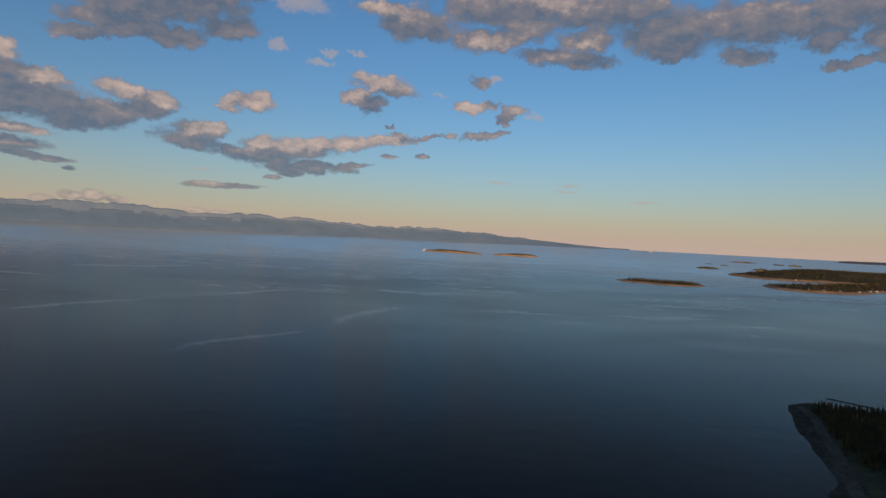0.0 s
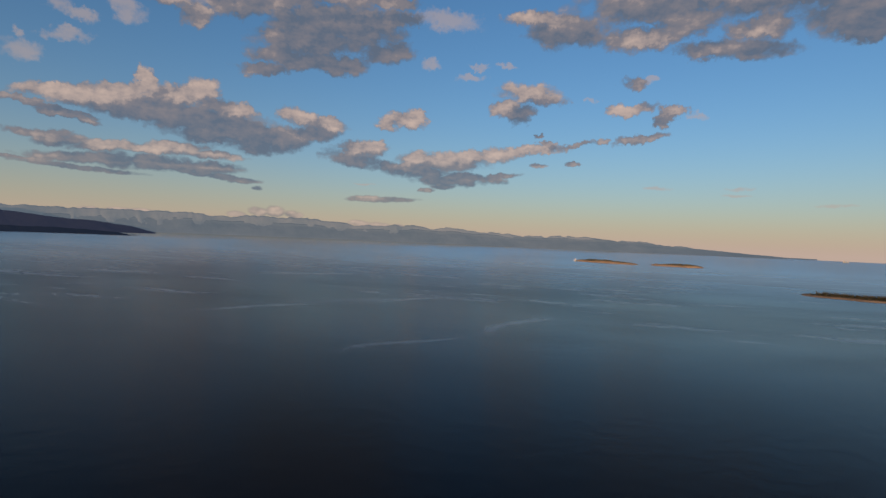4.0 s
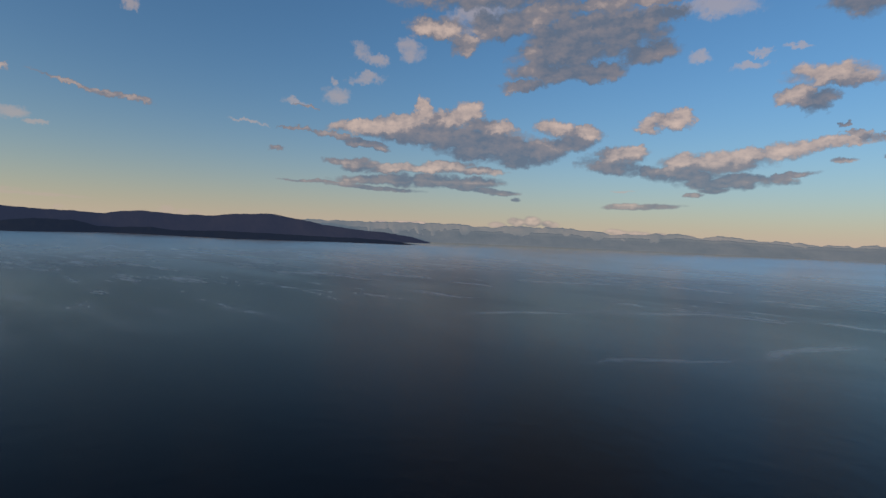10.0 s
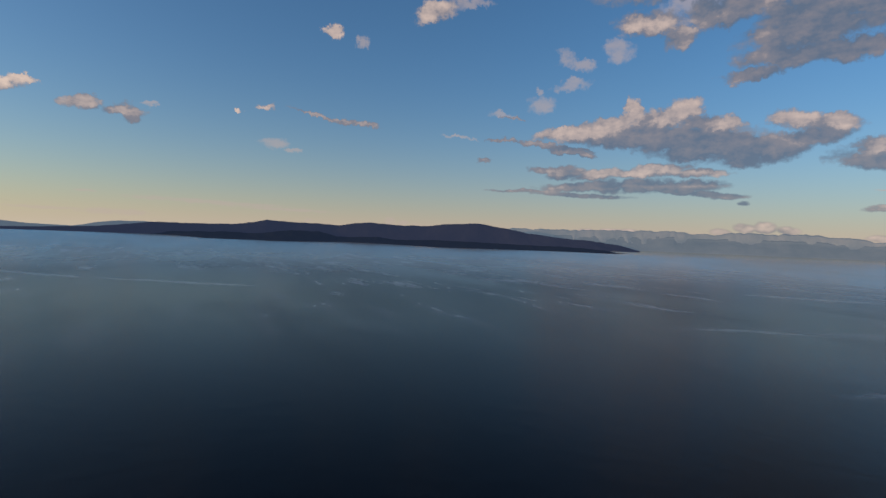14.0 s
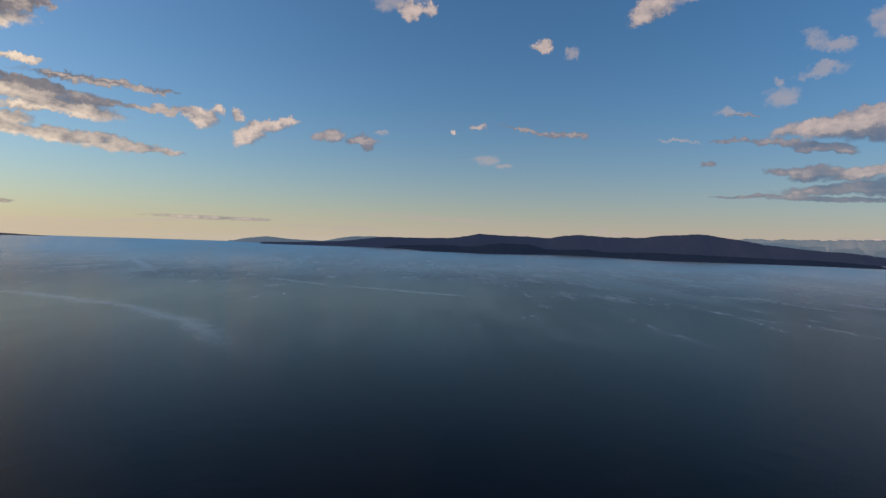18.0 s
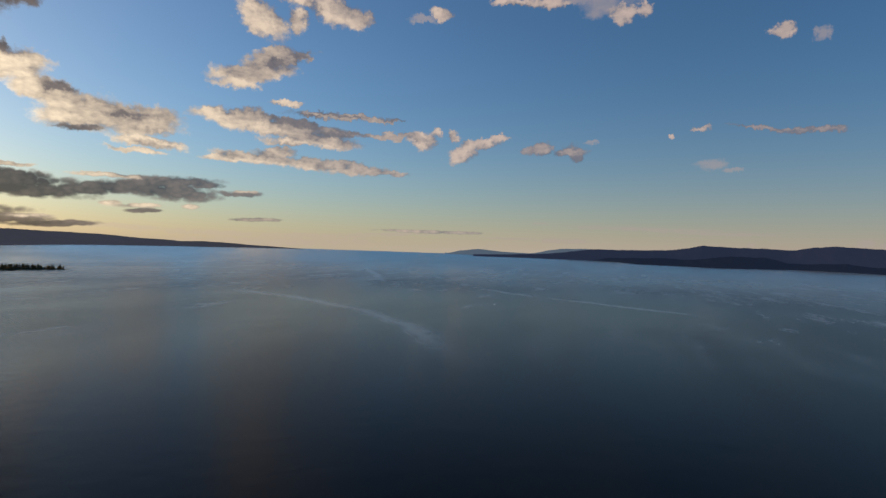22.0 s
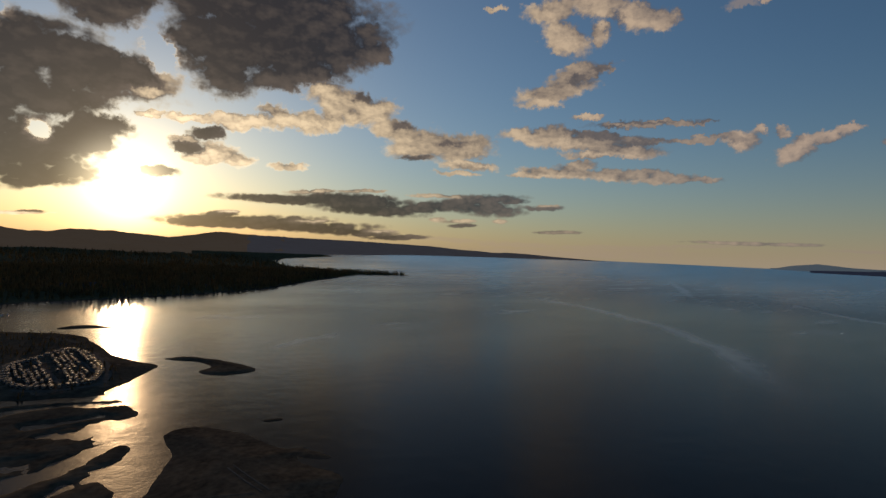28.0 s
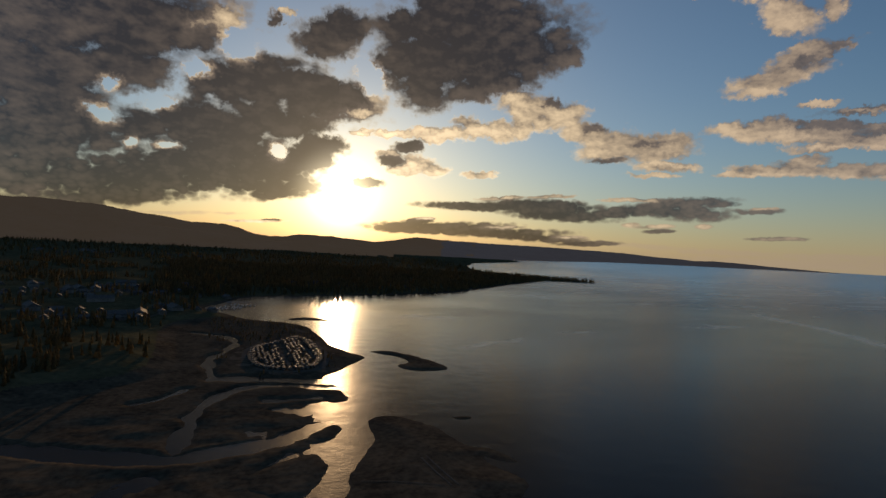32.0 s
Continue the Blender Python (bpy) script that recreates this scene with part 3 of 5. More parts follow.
# long pale slicks on the water, their sheen painted as colour: two ends, half width, strength
STREAKS = [((-640, 703), (-462, 960), 20, 0.30), ((-462, 960), (-277, 1229), 24, 0.32), ((-277, 552), (-163, 734), 14, 0.22), ((-163, 734), (-71, 1013), 20, 0.30), ((465, 939), (658, 949), 16, 0.30), ((168, 877), (284, 868), 14, 0.25),
           ((-1049, 1476), (-778, 1730), 30, 0.45), ((-1634, -224), (-1301, 247), 26, 0.42), ((-1861, -441), (-1562, -172), 30, 0.4), ((-574, 871), (-394, 1098), 18, 0.25), ((-3160, -1489), (-1909, -816), 26, 0.5), ((-276, -615), (-445, -716), 16, 0.25)]


def water_surface(n):
    at = n.node("ShaderNodeTexCoord").outputs["Object"]
    flat = n.vec("MULTIPLY", at, (1, 1, 0))
    away = n.vec("LENGTH", flat)
    wind = n.node("ShaderNodeMapping", {"Vector": flat, "Rotation": (0, 0, radians(25)), "Scale": (0.0011, 0.0026, 0.001)}).outputs[0]
    gust = n.noise(wind, 1.0, 4.0, 0.55, 0.6)
    # the long slick that bends away from the estuary, its sheen put in as paler colour
    wob = n.node("ShaderNodeTexNoise", {"Vector": flat, "Scale": 0.006, "Detail": 4.0, "Roughness": 0.6}).outputs[1]
    bent = n.vec("ADD", flat, n.vec("MULTIPLY", n.vec("SUBTRACT", wob, (0.5, 0.5, 0.5)), (90, 90, 0)))
    ring = n.math("SUBTRACT", n.vec("DISTANCE", bent, (-88, -1240, 0)), 1193.6)
    bow = n.math("MULTIPLY", n.span(n.math("ABSOLUTE", ring), 0.0, 38.0, 0.8, 0.0), n.span(n.vec("DISTANCE", flat, (-1050, -560, 0)), 330.0, 640.0, 1.0, 0.0))
    slick_sheen = bow
    for (ax, ay), (bx, by), wide, strong in STREAKS:
        (ax, ay, _), (bx, by, _) = drawn_in([(ax, ay, 0), (bx, by, 0)])
        m = n.node("ShaderNodeMapping", {"Vector": bent, "Location": ((ax + bx) / 2, (ay + by) / 2, 0), "Rotation": (0, 0, math.atan2(by - ay, bx - ax)), "Scale": (math.hypot(bx - ax, by - ay) * 0.6, wide, 1)}, vector_type="TEXTURE").outputs[0]
        slick_sheen = n.math("MAXIMUM", slick_sheen, n.span(n.vec("DOT_PRODUCT", m, m), 0.0, 1.0, min(strong * 1.8, 0.9), 0.0))
    # pale ring painted on the far water for sky sheen the mirrored hills block
    far_sheen = n.span(away, 3900.0, 4550.0, 0.0, 0.5)
    drift = n.node("ShaderNodeMapping", {"Vector": bent, "Rotation": (0, 0, radians(-32)), "Scale": (0.0028, 0.012, 0.001)}).outputs[0]
    fleck = n.noise(drift, 1.0, 8.0, 0.68, 0.25)
    fleck = n.math("MULTIPLY", n.span(fleck, 0.50, 0.66), n.math("MULTIPLY", n.span(away, 500.0, 1300.0, 0.0, 0.8), n.span(gust, 0.34, 0.56)))
    slick_sheen = n.math("MAXIMUM", n.math("MAXIMUM", slick_sheen, far_sheen), fleck)
    ripple = n.noise(flat, 0.45, 3.0, 0.6)
    swell = n.noise(flat, 0.06, 3.0, 0.55)
    h = n.math("ADD", n.math("MULTIPLY", ripple, 0.30), n.math("MULTIPLY", swell, 0.9))
    strength = n.math("MULTIPLY", n.span(away, 250.0, 1500.0, 0.30, 0.05), n.math("SUBTRACT", 1.0, n.math("MULTIPLY", slick_sheen, 0.7)))
    bump = n.node("ShaderNodeBump", {"Height": h, "Strength": strength, "Distance": 1.0}).outputs[0]
    # far off, only the sides of the waves that lean towards land and open bay are seen
    tilt = n.math("ADD", n.span(away, 900.0, 2300.0, 0.0, -0.055), n.span(away, 2500.0, 4300.0, 0.0, -0.045))
    lean = n.vec("MULTIPLY", flat, n.node("ShaderNodeCombineXYZ", (*[n.math("DIVIDE", tilt, n.math("MAXIMUM", away, 1.0))] * 3,)).outputs[0])
    bump = n.vec("NORMALIZE", n.vec("ADD", bump, lean))
    gloss = n.span(away, 150.0, 900.0, 0.093, 0.17)
    far_mirror = n.span(away, 1100.0, 4300.0, 0.0, 0.8)      # seen so flat, water mirrors the sky: imitated with metal and a pale tint by distance
    rough = n.math("ADD", 0.19, n.math("MULTIPLY", n.span(gust, 0.30, 0.75), 0.08))
    still = n.span(n.vec("DISTANCE", flat, (-90, -560, 0)), 100.0, 600.0, 0.24, 0.0)      # sheltered water of the estuary
    rough = n.math("MULTIPLY", rough, n.math("SUBTRACT", 1.0, still))
    # pale colour stands in for the brighter sky that smooth water reflects
    col = n.mix(slick_sheen, (0.005, 0.005, 0.007, 1), (0.27, 0.29, 0.30, 1))
    col = n.mix(far_mirror, col, n.mix(slick_sheen, (0.94, 0.92, 0.76, 1), (1.0, 0.98, 0.82, 1)))
    return n.node("ShaderNodeBsdfPrincipled", {"Base Color": col, "Metallic": far_mirror, "Roughness": rough, "IOR": 1.33, "Specular IOR Level": gloss, "Normal": bump}).outputs[0]


def distance_surface(col_a, col_b, haze_glow):
    """Hills so far off that the lit air in front of them shows: a plain backdrop of distance, with that haze put in as
    an even glow of the surface.
    """
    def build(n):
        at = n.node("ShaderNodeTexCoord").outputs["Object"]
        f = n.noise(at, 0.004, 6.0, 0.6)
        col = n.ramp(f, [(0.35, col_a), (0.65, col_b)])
        return n.node("ShaderNodeBsdfPrincipled", {"Base Color": col, "Roughness": 1.0, "Specular IOR Level": 0.0, "Emission Color": (*haze_glow, 1), "Emission Strength": 1.0}).outputs[0]
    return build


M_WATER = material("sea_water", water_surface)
M_FOREST = material("conifer_forest", rough_surface((0.050, 0.048, 0.028), (0.115, 0.102, 0.058), 0.02, 0.95))
def foliage(n):
    at = n.node("ShaderNodeTexCoord").outputs["Object"]
    f = n.noise(at, 0.05, 5.0, 0.6)
    col = n.ramp(f, [(0.36, (0.085, 0.072, 0.040)), (0.64, (0.15, 0.122, 0.066))])
    thin = n.ramp(f, [(0.36, (0.20, 0.150, 0.055)), (0.64, (0.36, 0.26, 0.095))])
    return n.node("ShaderNodeMixShader", (0.55, n.node("ShaderNodeBsdfDiffuse", (col,)).outputs[0], n.node("ShaderNodeBsdfTranslucent", (thin,)).outputs[0])).outputs[0]


M_NEEDLES = material("conifer_needles", foliage)
M_BARK = material("bark", rough_surface((0.05, 0.035, 0.025), (0.10, 0.075, 0.055), 0.8, 0.95))
M_ROCK = material("shore_rock", rough_surface((0.20, 0.14, 0.09), (0.40, 0.27, 0.17), 0.03, 0.9))
M_MUD = material("tidal_flat", rough_surface((0.038, 0.032, 0.025), (0.115, 0.093, 0.066), 0.03, 0.9, 0.3))
M_SAND = material("beach_sand", rough_surface((0.08, 0.062, 0.046), (0.15, 0.12, 0.09), 0.05, 0.95, 0.1))

M_GRAVEL = material("pale_gravel", rough_surface((0.07, 0.062, 0.054), (0.13, 0.118, 0.102), 0.2, 0.95))
M_CAMPER = material("grey_white_camper", rough_surface((0.10, 0.10, 0.096), (0.21, 0.21, 0.20), 0.15, 0.7, gloss=0.06))
M_WHITE = material("white_paint", rough_surface((0.42, 0.42, 0.41), (0.60, 0.60, 0.58), 0.6, 0.45, gloss=0.5))
M_CREAM = material("cream_siding", rough_surface((0.08, 0.075, 0.068), (0.15, 0.14, 0.125), 0.6, 0.7, gloss=0.3))
M_SIDING = material("pale_siding", rough_surface((0.24, 0.23, 0.21), (0.38, 0.36, 0.33), 0.6, 0.7, gloss=0.3))
M_GLASS = material("dark_window", rough_surface((0.02, 0.025, 0.03), (0.04, 0.045, 0.05), 1.0, 0.1, gloss=0.5))
M_ROOF = material("shingle_roof", rough_surface((0.06, 0.056, 0.055), (0.13, 0.125, 0.12), 0.8, 0.85, gloss=0.2))
M_METALROOF = material("sheet_metal_roof", rough_surface((0.06, 0.061, 0.063), (0.12, 0.122, 0.125), 0.5, 0.75, gloss=0.05))
M_WOOD = material("weathered_wood", rough_surface((0.16, 0.13, 0.10), (0.30, 0.26, 0.21), 0.9, 0.9))
M_RED = material("red_paint", rough_surface((0.45, 0.05, 0.03), (0.55, 0.08, 0.05), 0.9, 0.5, gloss=0.4))
M_STEEL = material("grey_steel", rough_surface((0.12, 0.13, 0.14), (0.2, 0.21, 0.22), 0.9, 0.5, gloss=0.5))
M_RUBBER = material("tyre_rubber", rough_surface((0.02, 0.02, 0.02), (0.04, 0.04, 0.04), 1.0, 0.9))
# third colour of each range: haze of the air, given off by the hill itself
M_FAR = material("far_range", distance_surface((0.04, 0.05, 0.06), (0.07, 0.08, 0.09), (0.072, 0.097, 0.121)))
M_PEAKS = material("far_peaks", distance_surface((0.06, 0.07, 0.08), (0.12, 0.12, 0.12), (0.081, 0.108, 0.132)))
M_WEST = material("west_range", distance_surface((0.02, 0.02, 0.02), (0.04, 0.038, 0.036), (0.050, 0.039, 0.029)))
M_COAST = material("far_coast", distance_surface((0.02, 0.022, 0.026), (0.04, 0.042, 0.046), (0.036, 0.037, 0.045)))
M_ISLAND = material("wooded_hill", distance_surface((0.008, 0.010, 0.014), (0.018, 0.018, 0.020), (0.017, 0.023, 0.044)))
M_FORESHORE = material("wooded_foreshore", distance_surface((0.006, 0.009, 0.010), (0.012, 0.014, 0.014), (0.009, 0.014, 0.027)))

# ------------------------------------------------------------------ the water
def make_sea():
    rings = np.concatenate([[0.0, 0.05], np.geomspace(15, 18600, 149)])
    turns = 240
    a = np.arange(turns) * 2 * math.pi / turns
    v = [(0, 0, 0)]
    v = np.concatenate([[[0, 0, 0]], np.stack([np.outer(rings[1:], np.cos(a)), np.outer(rings[1:], np.sin(a)), np.zeros((150, turns))], -1).reshape(-1, 3)])
    i = np.arange(149 * turns)
    r, c = i // turns, i % turns
    q = np.stack([1 + r * turns + c, 1 + (r + 1) * turns + c, 1 + (r + 1) * turns + (c + 1) % turns, 1 + r * turns + (c + 1) % turns], 1)
    q = np.concatenate([q, [[1, 61, 121, 181]]])
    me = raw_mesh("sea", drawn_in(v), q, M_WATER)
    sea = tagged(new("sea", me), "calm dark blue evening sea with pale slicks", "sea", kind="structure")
    return sea


make_sea()


def ridge(name, crest, shore, far, mat, rough=0.16, seed=0, steps=900, rows=14, jagged=False, label="", tag="backdrop", kind="structure"):
    """A range of hills between two bearings: crest gives (bearing, height in degrees), shore the distance of its foot, far that of its crest."""
    crest = np.array(crest, float)
    az = np.linspace(crest[0, 0], crest[-1, 0], steps)
    o = np.argsort(crest[:, 0])
    el = np.interp(az, crest[o, 0], crest[o, 1])
    foot = np.interp(az, *zip(*sorted(shore))) if isinstance(shore, list) else np.full(steps, float(shore))
    base = -np.degrees(np.arctan(EYE / foot))
    out = []
    for k in range(rows):
        s = k / (rows - 1)
        d = foot + (far - foot) * s
        rise = s ** 0.8
        wav = fbm(az * 1.0 + seed * 31, np.full(steps, 3.0 * s + seed), 1.9, 7, 0.62)
        if jagged:
            wav = 0.45 - 2.0 * np.abs(fbm(az + seed * 17, np.full(steps, 1.2 * s + seed), 2.6, 6, 0.55))
        e = base + (el - base) * rise + wav * rough * (0.25 + 1.6 * s * (1 - s) + (0.6 if k == rows - 1 else 0.2)) * np.clip((el - base) * 1.2, 0, 1) * (s > 0)
        z = EYE + d * np.tan(np.radians(e))
        if k == 0:
            z = z * 0 - 3
        out.append(np.stack([-np.sin(np.radians(az)) * d, np.cos(np.radians(az)) * d, z], 1))
    d = far * 1.12
    out.append(np.stack([-np.sin(np.radians(az)) * d, np.cos(np.radians(az)) * d, np.full(steps, -20.0)], 1))
    me = raw_mesh(name, drawn_in(np.concatenate(out)), grid_faces(rows + 1, steps), mat)
    return tagged(new(name, me), label, tag, kind=kind)


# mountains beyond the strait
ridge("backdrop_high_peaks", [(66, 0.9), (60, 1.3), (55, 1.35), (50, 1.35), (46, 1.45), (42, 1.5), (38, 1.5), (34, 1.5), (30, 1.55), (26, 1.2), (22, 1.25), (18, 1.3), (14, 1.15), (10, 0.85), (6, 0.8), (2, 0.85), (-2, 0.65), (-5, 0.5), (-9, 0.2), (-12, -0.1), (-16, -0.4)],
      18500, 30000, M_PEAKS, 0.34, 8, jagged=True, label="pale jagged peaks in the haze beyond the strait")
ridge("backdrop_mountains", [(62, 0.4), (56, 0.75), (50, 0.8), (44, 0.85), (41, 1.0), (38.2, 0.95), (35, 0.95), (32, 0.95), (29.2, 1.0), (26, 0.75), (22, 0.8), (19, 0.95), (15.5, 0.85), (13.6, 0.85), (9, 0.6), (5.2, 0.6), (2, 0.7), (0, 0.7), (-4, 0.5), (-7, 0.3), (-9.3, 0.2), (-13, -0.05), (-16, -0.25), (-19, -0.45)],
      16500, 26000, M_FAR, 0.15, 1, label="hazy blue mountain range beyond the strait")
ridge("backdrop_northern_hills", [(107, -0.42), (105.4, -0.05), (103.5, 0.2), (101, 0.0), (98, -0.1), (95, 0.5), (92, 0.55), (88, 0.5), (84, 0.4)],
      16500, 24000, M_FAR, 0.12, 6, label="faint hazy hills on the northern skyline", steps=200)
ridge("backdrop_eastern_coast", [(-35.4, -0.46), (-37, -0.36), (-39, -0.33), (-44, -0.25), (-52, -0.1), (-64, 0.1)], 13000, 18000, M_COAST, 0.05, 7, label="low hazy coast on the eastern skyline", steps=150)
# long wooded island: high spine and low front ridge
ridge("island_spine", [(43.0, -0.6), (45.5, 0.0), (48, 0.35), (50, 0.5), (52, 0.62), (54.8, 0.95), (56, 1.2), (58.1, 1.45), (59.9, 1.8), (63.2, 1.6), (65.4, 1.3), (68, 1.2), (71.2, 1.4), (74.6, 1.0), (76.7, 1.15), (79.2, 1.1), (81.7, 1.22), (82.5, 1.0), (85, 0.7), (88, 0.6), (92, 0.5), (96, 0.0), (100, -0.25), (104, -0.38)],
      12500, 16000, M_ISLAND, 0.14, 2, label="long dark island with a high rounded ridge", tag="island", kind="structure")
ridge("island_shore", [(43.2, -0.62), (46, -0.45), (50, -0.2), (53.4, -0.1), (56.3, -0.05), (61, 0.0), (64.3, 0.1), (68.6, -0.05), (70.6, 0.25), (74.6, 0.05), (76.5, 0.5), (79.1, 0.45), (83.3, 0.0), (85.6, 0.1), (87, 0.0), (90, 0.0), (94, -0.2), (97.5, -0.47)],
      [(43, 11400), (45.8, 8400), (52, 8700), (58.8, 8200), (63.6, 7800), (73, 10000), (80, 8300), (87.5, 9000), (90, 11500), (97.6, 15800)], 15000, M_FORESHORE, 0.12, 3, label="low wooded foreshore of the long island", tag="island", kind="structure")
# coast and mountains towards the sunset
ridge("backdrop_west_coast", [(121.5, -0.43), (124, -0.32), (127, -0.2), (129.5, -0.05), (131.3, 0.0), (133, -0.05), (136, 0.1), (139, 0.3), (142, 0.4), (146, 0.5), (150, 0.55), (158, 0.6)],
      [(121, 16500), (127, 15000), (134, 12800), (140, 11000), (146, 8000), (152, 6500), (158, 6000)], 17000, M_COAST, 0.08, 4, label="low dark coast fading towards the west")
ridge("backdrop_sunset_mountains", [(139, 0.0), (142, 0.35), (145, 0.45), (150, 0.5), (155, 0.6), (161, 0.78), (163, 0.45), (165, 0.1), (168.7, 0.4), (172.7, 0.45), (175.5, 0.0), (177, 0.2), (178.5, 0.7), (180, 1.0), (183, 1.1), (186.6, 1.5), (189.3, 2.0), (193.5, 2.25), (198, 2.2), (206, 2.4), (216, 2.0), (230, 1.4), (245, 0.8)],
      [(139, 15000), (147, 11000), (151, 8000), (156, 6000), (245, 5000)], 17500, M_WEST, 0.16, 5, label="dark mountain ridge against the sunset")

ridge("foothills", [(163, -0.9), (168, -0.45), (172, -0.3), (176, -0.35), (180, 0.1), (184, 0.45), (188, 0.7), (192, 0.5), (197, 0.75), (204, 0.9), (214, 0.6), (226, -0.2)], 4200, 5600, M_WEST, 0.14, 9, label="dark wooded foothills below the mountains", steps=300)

# ------------------------------------------------------------------ the mainland with its estuary
COAST = [(-1627, -2066), (-1454, -2060), (-1302, -2015), (-1208, -1960), (-897, -1682), (-616, -1428), (-417, -1330), (-261, -1277), (-69, -1223), (-12, -1113), (22, -1035), (10, -985), (-11, -954), (-44, -891), (-91, -861),
         (-123, -816), (-125, -748), (-132, -667), (-142, -625), (-155, -599), (-138, -575), (-118, -542), (-96, -516), (-100, -485), (-104, -455), (-101, -440), (-78, -412), (-74, -365), (-64, -330), (-55, -294), (-48, -268), (-56, -266), (-64, -278),
         (-84, -319), (-101, -344), (-106, -383), (-126, -387), (-144, -360), (-157, -322), (-171, -315), (-177, -287), (-166, -291), (-158, -302), (-157, -289), (-166, -269)]
COAST += [(-163, -256), (-150, -244), (-60, -150), (40, -60), (120, 60), (190, 220), (212, 287), (227, 303), (243, 331), (250, 354), (273, 405), (290, 432), (296, 446), (303, 458), (304, 462), (316, 469), (335, 472), (368, 452), (600, 380), (1500, 100), (4000, -1500), (4000, -5200), (-1500, -6200), (-3300, -5700), (-2100, -4300), (-1500, -3200), (-1400, -2500)]
CHANNELS = [  # half width, then the line of the water
    (3.5, [(-124, -462), (-83, -481), (-55, -492), (-22, -485), (-1, -463), (12, -422), (17, -382), (20, -350)]),
    (7, [(-103, -412), (-85, -388), (-58, -370), (-35, -354), (-8, -347), (22, -341), (65, -355), (99, -373), (160, -400)]),
    (2.5, [(0, -523), (6, -561), (5, -612), (-7, -639), (-20, -687), (-14, -733), (3, -751), (27, -770)]),
    (7, [(-95, -497), (-60, -507), (-25, -520), (0, -523)]),
    (1.0, [(55, -455), (39, -466), (21, -492)]),
    (2, [(-44, -421), (-73, -415), (-95, -432)]),
    (1, [(-80, -448), (-40, -446)]),
    (3, [(-40, -285), (-30, -310), (-45, -330)]),
]
CAMP_RING = [(-26, -599), (-34, -652), (-54, -677), (-92, -720), (-112, -690), (-114, -612), (-107, -572), (-92, -541), (-60, -537), (-35, -555)]
OPEN_GROUND = [(-250, -480), (-250, -200), (140, -200), (150, -480), (60, -560), (50, -860), (-200, -900)]        # flats, marsh and campground: no forest
LOOP = smooth_loop(COAST, True, 3)


def land_shape(x, y):
    """Height of the mainland and how far inside the shore a place lies."""
    d = inside_depth(x, y, LOOP) + fbm(x, y, 45, 4) * 6
    flats = np.clip(inside_depth(x, y, smooth_loop(OPEN_GROUND)) / 40 + 0.5, 0, 1)
    high = np.clip(d * 0.06, -2.0, 1.5) + (1 - flats) * (np.clip((d - 15) * 0.06, 0, 6) + np.clip((d - 60) * 0.012, 0, 45))
    high += fbm(x, y, 160, 5) * np.clip(d * 0.03, 0, 1) * (1 + 8 * (1 - flats))
    low = flats * (fbm(x, y, 38, 5, 0.6) * 1.5 - 0.35) * np.clip(inside_depth(x, y, np.array([(-70, -262), (-110, -470), (20, -440), (110, -420), (110, -262)])) / 15, 0, 1)
    high += low
    for half, line in CHANNELS:
        c = line_distance(x, y, smooth_loop(line, False, 5)) + fbm(x, y, 20, 4) * 7
        high = np.where(c < half + 9, np.minimum(high, -0.6 + np.clip(c - half, 0, 9) * 0.35), high)
    return high, d, flats


def make_mainland():
    xs = np.concatenate([np.arange(-3400, -700, 30), np.arange(-700, -250, 10), np.arange(-250, 420, 2.6), np.arange(420, 1200, 20), np.arange(1200, 4100, 60)])
    ys = np.concatenate([np.arange(-6300, -2400, 50), np.arange(-2400, -1200, 12), np.arange(-1200, -240, 2.8), np.arange(-240, 520, 5)])
    x, y = np.meshgrid(xs, ys)
    z, d, flats = land_shape(x, y)
    v = np.stack([x, y, z], -1).reshape(-1, 3)
    f = grid_faces(len(ys), len(xs), (d > -25))
    zone = np.where(flats > 0.5, 0, np.where(d < 16, 0, 1))
    camp = inside_depth(x, y, np.array(CAMP_RING)) > -12
    zone = np.where(camp & (flats > 0.5) & (fbm(x, y, 14, 3) > 0.12), 2, zone).ravel()
    which = zone[f[:, 0]]
    v, f = compact(v, f)
    me = raw_mesh("ground", drawn_in(v), f, M_MUD)
    me.materials.append(M_FOREST)
    me.materials.append(M_SAND)
    me.polygons.foreach_set("material_index", which.astype(np.int32))
    tagged(new("ground", me), "dark tidal flats and wooded lowland along the bay", "ground", kind="structure")


make_mainland()


def part(name, me, parent, label="", m=None):
    ob = new(name, me)
    ob.parent = parent
    if m is not None:
        ob.matrix_basis = m
    return tagged(ob, label) if label else ob


def thing(name, m=None):
    ob = new(name)
    ob.empty_display_size = 1
    if m is not None:
        ob.matrix_basis = m
    return ob


def bm_mesh(name, bm, mat):
    me = bpy.data.meshes.new(name)
    bm.to_mesh(me)
    bm.free()
    me.materials.append(mat)
    return me


def box_mesh(name, size, mat, at=(0, 0, 0), bevel=0.0, taper=1.0):
    bm = bmesh.new()
    bmesh.ops.create_cube(bm, size=1)
    for v in bm.verts:
        k = taper if v.co.z > 0 else 1.0
        v.co = Vector((v.co.x * size[0] * k, v.co.y * size[1] * k, v.co.z * size[2])) + Vector(at)
    if bevel:
        bmesh.ops.bevel(bm, geom=bm.edges[:], offset=bevel, segments=2, affect="EDGES")
    return bm_mesh(name, bm, mat)


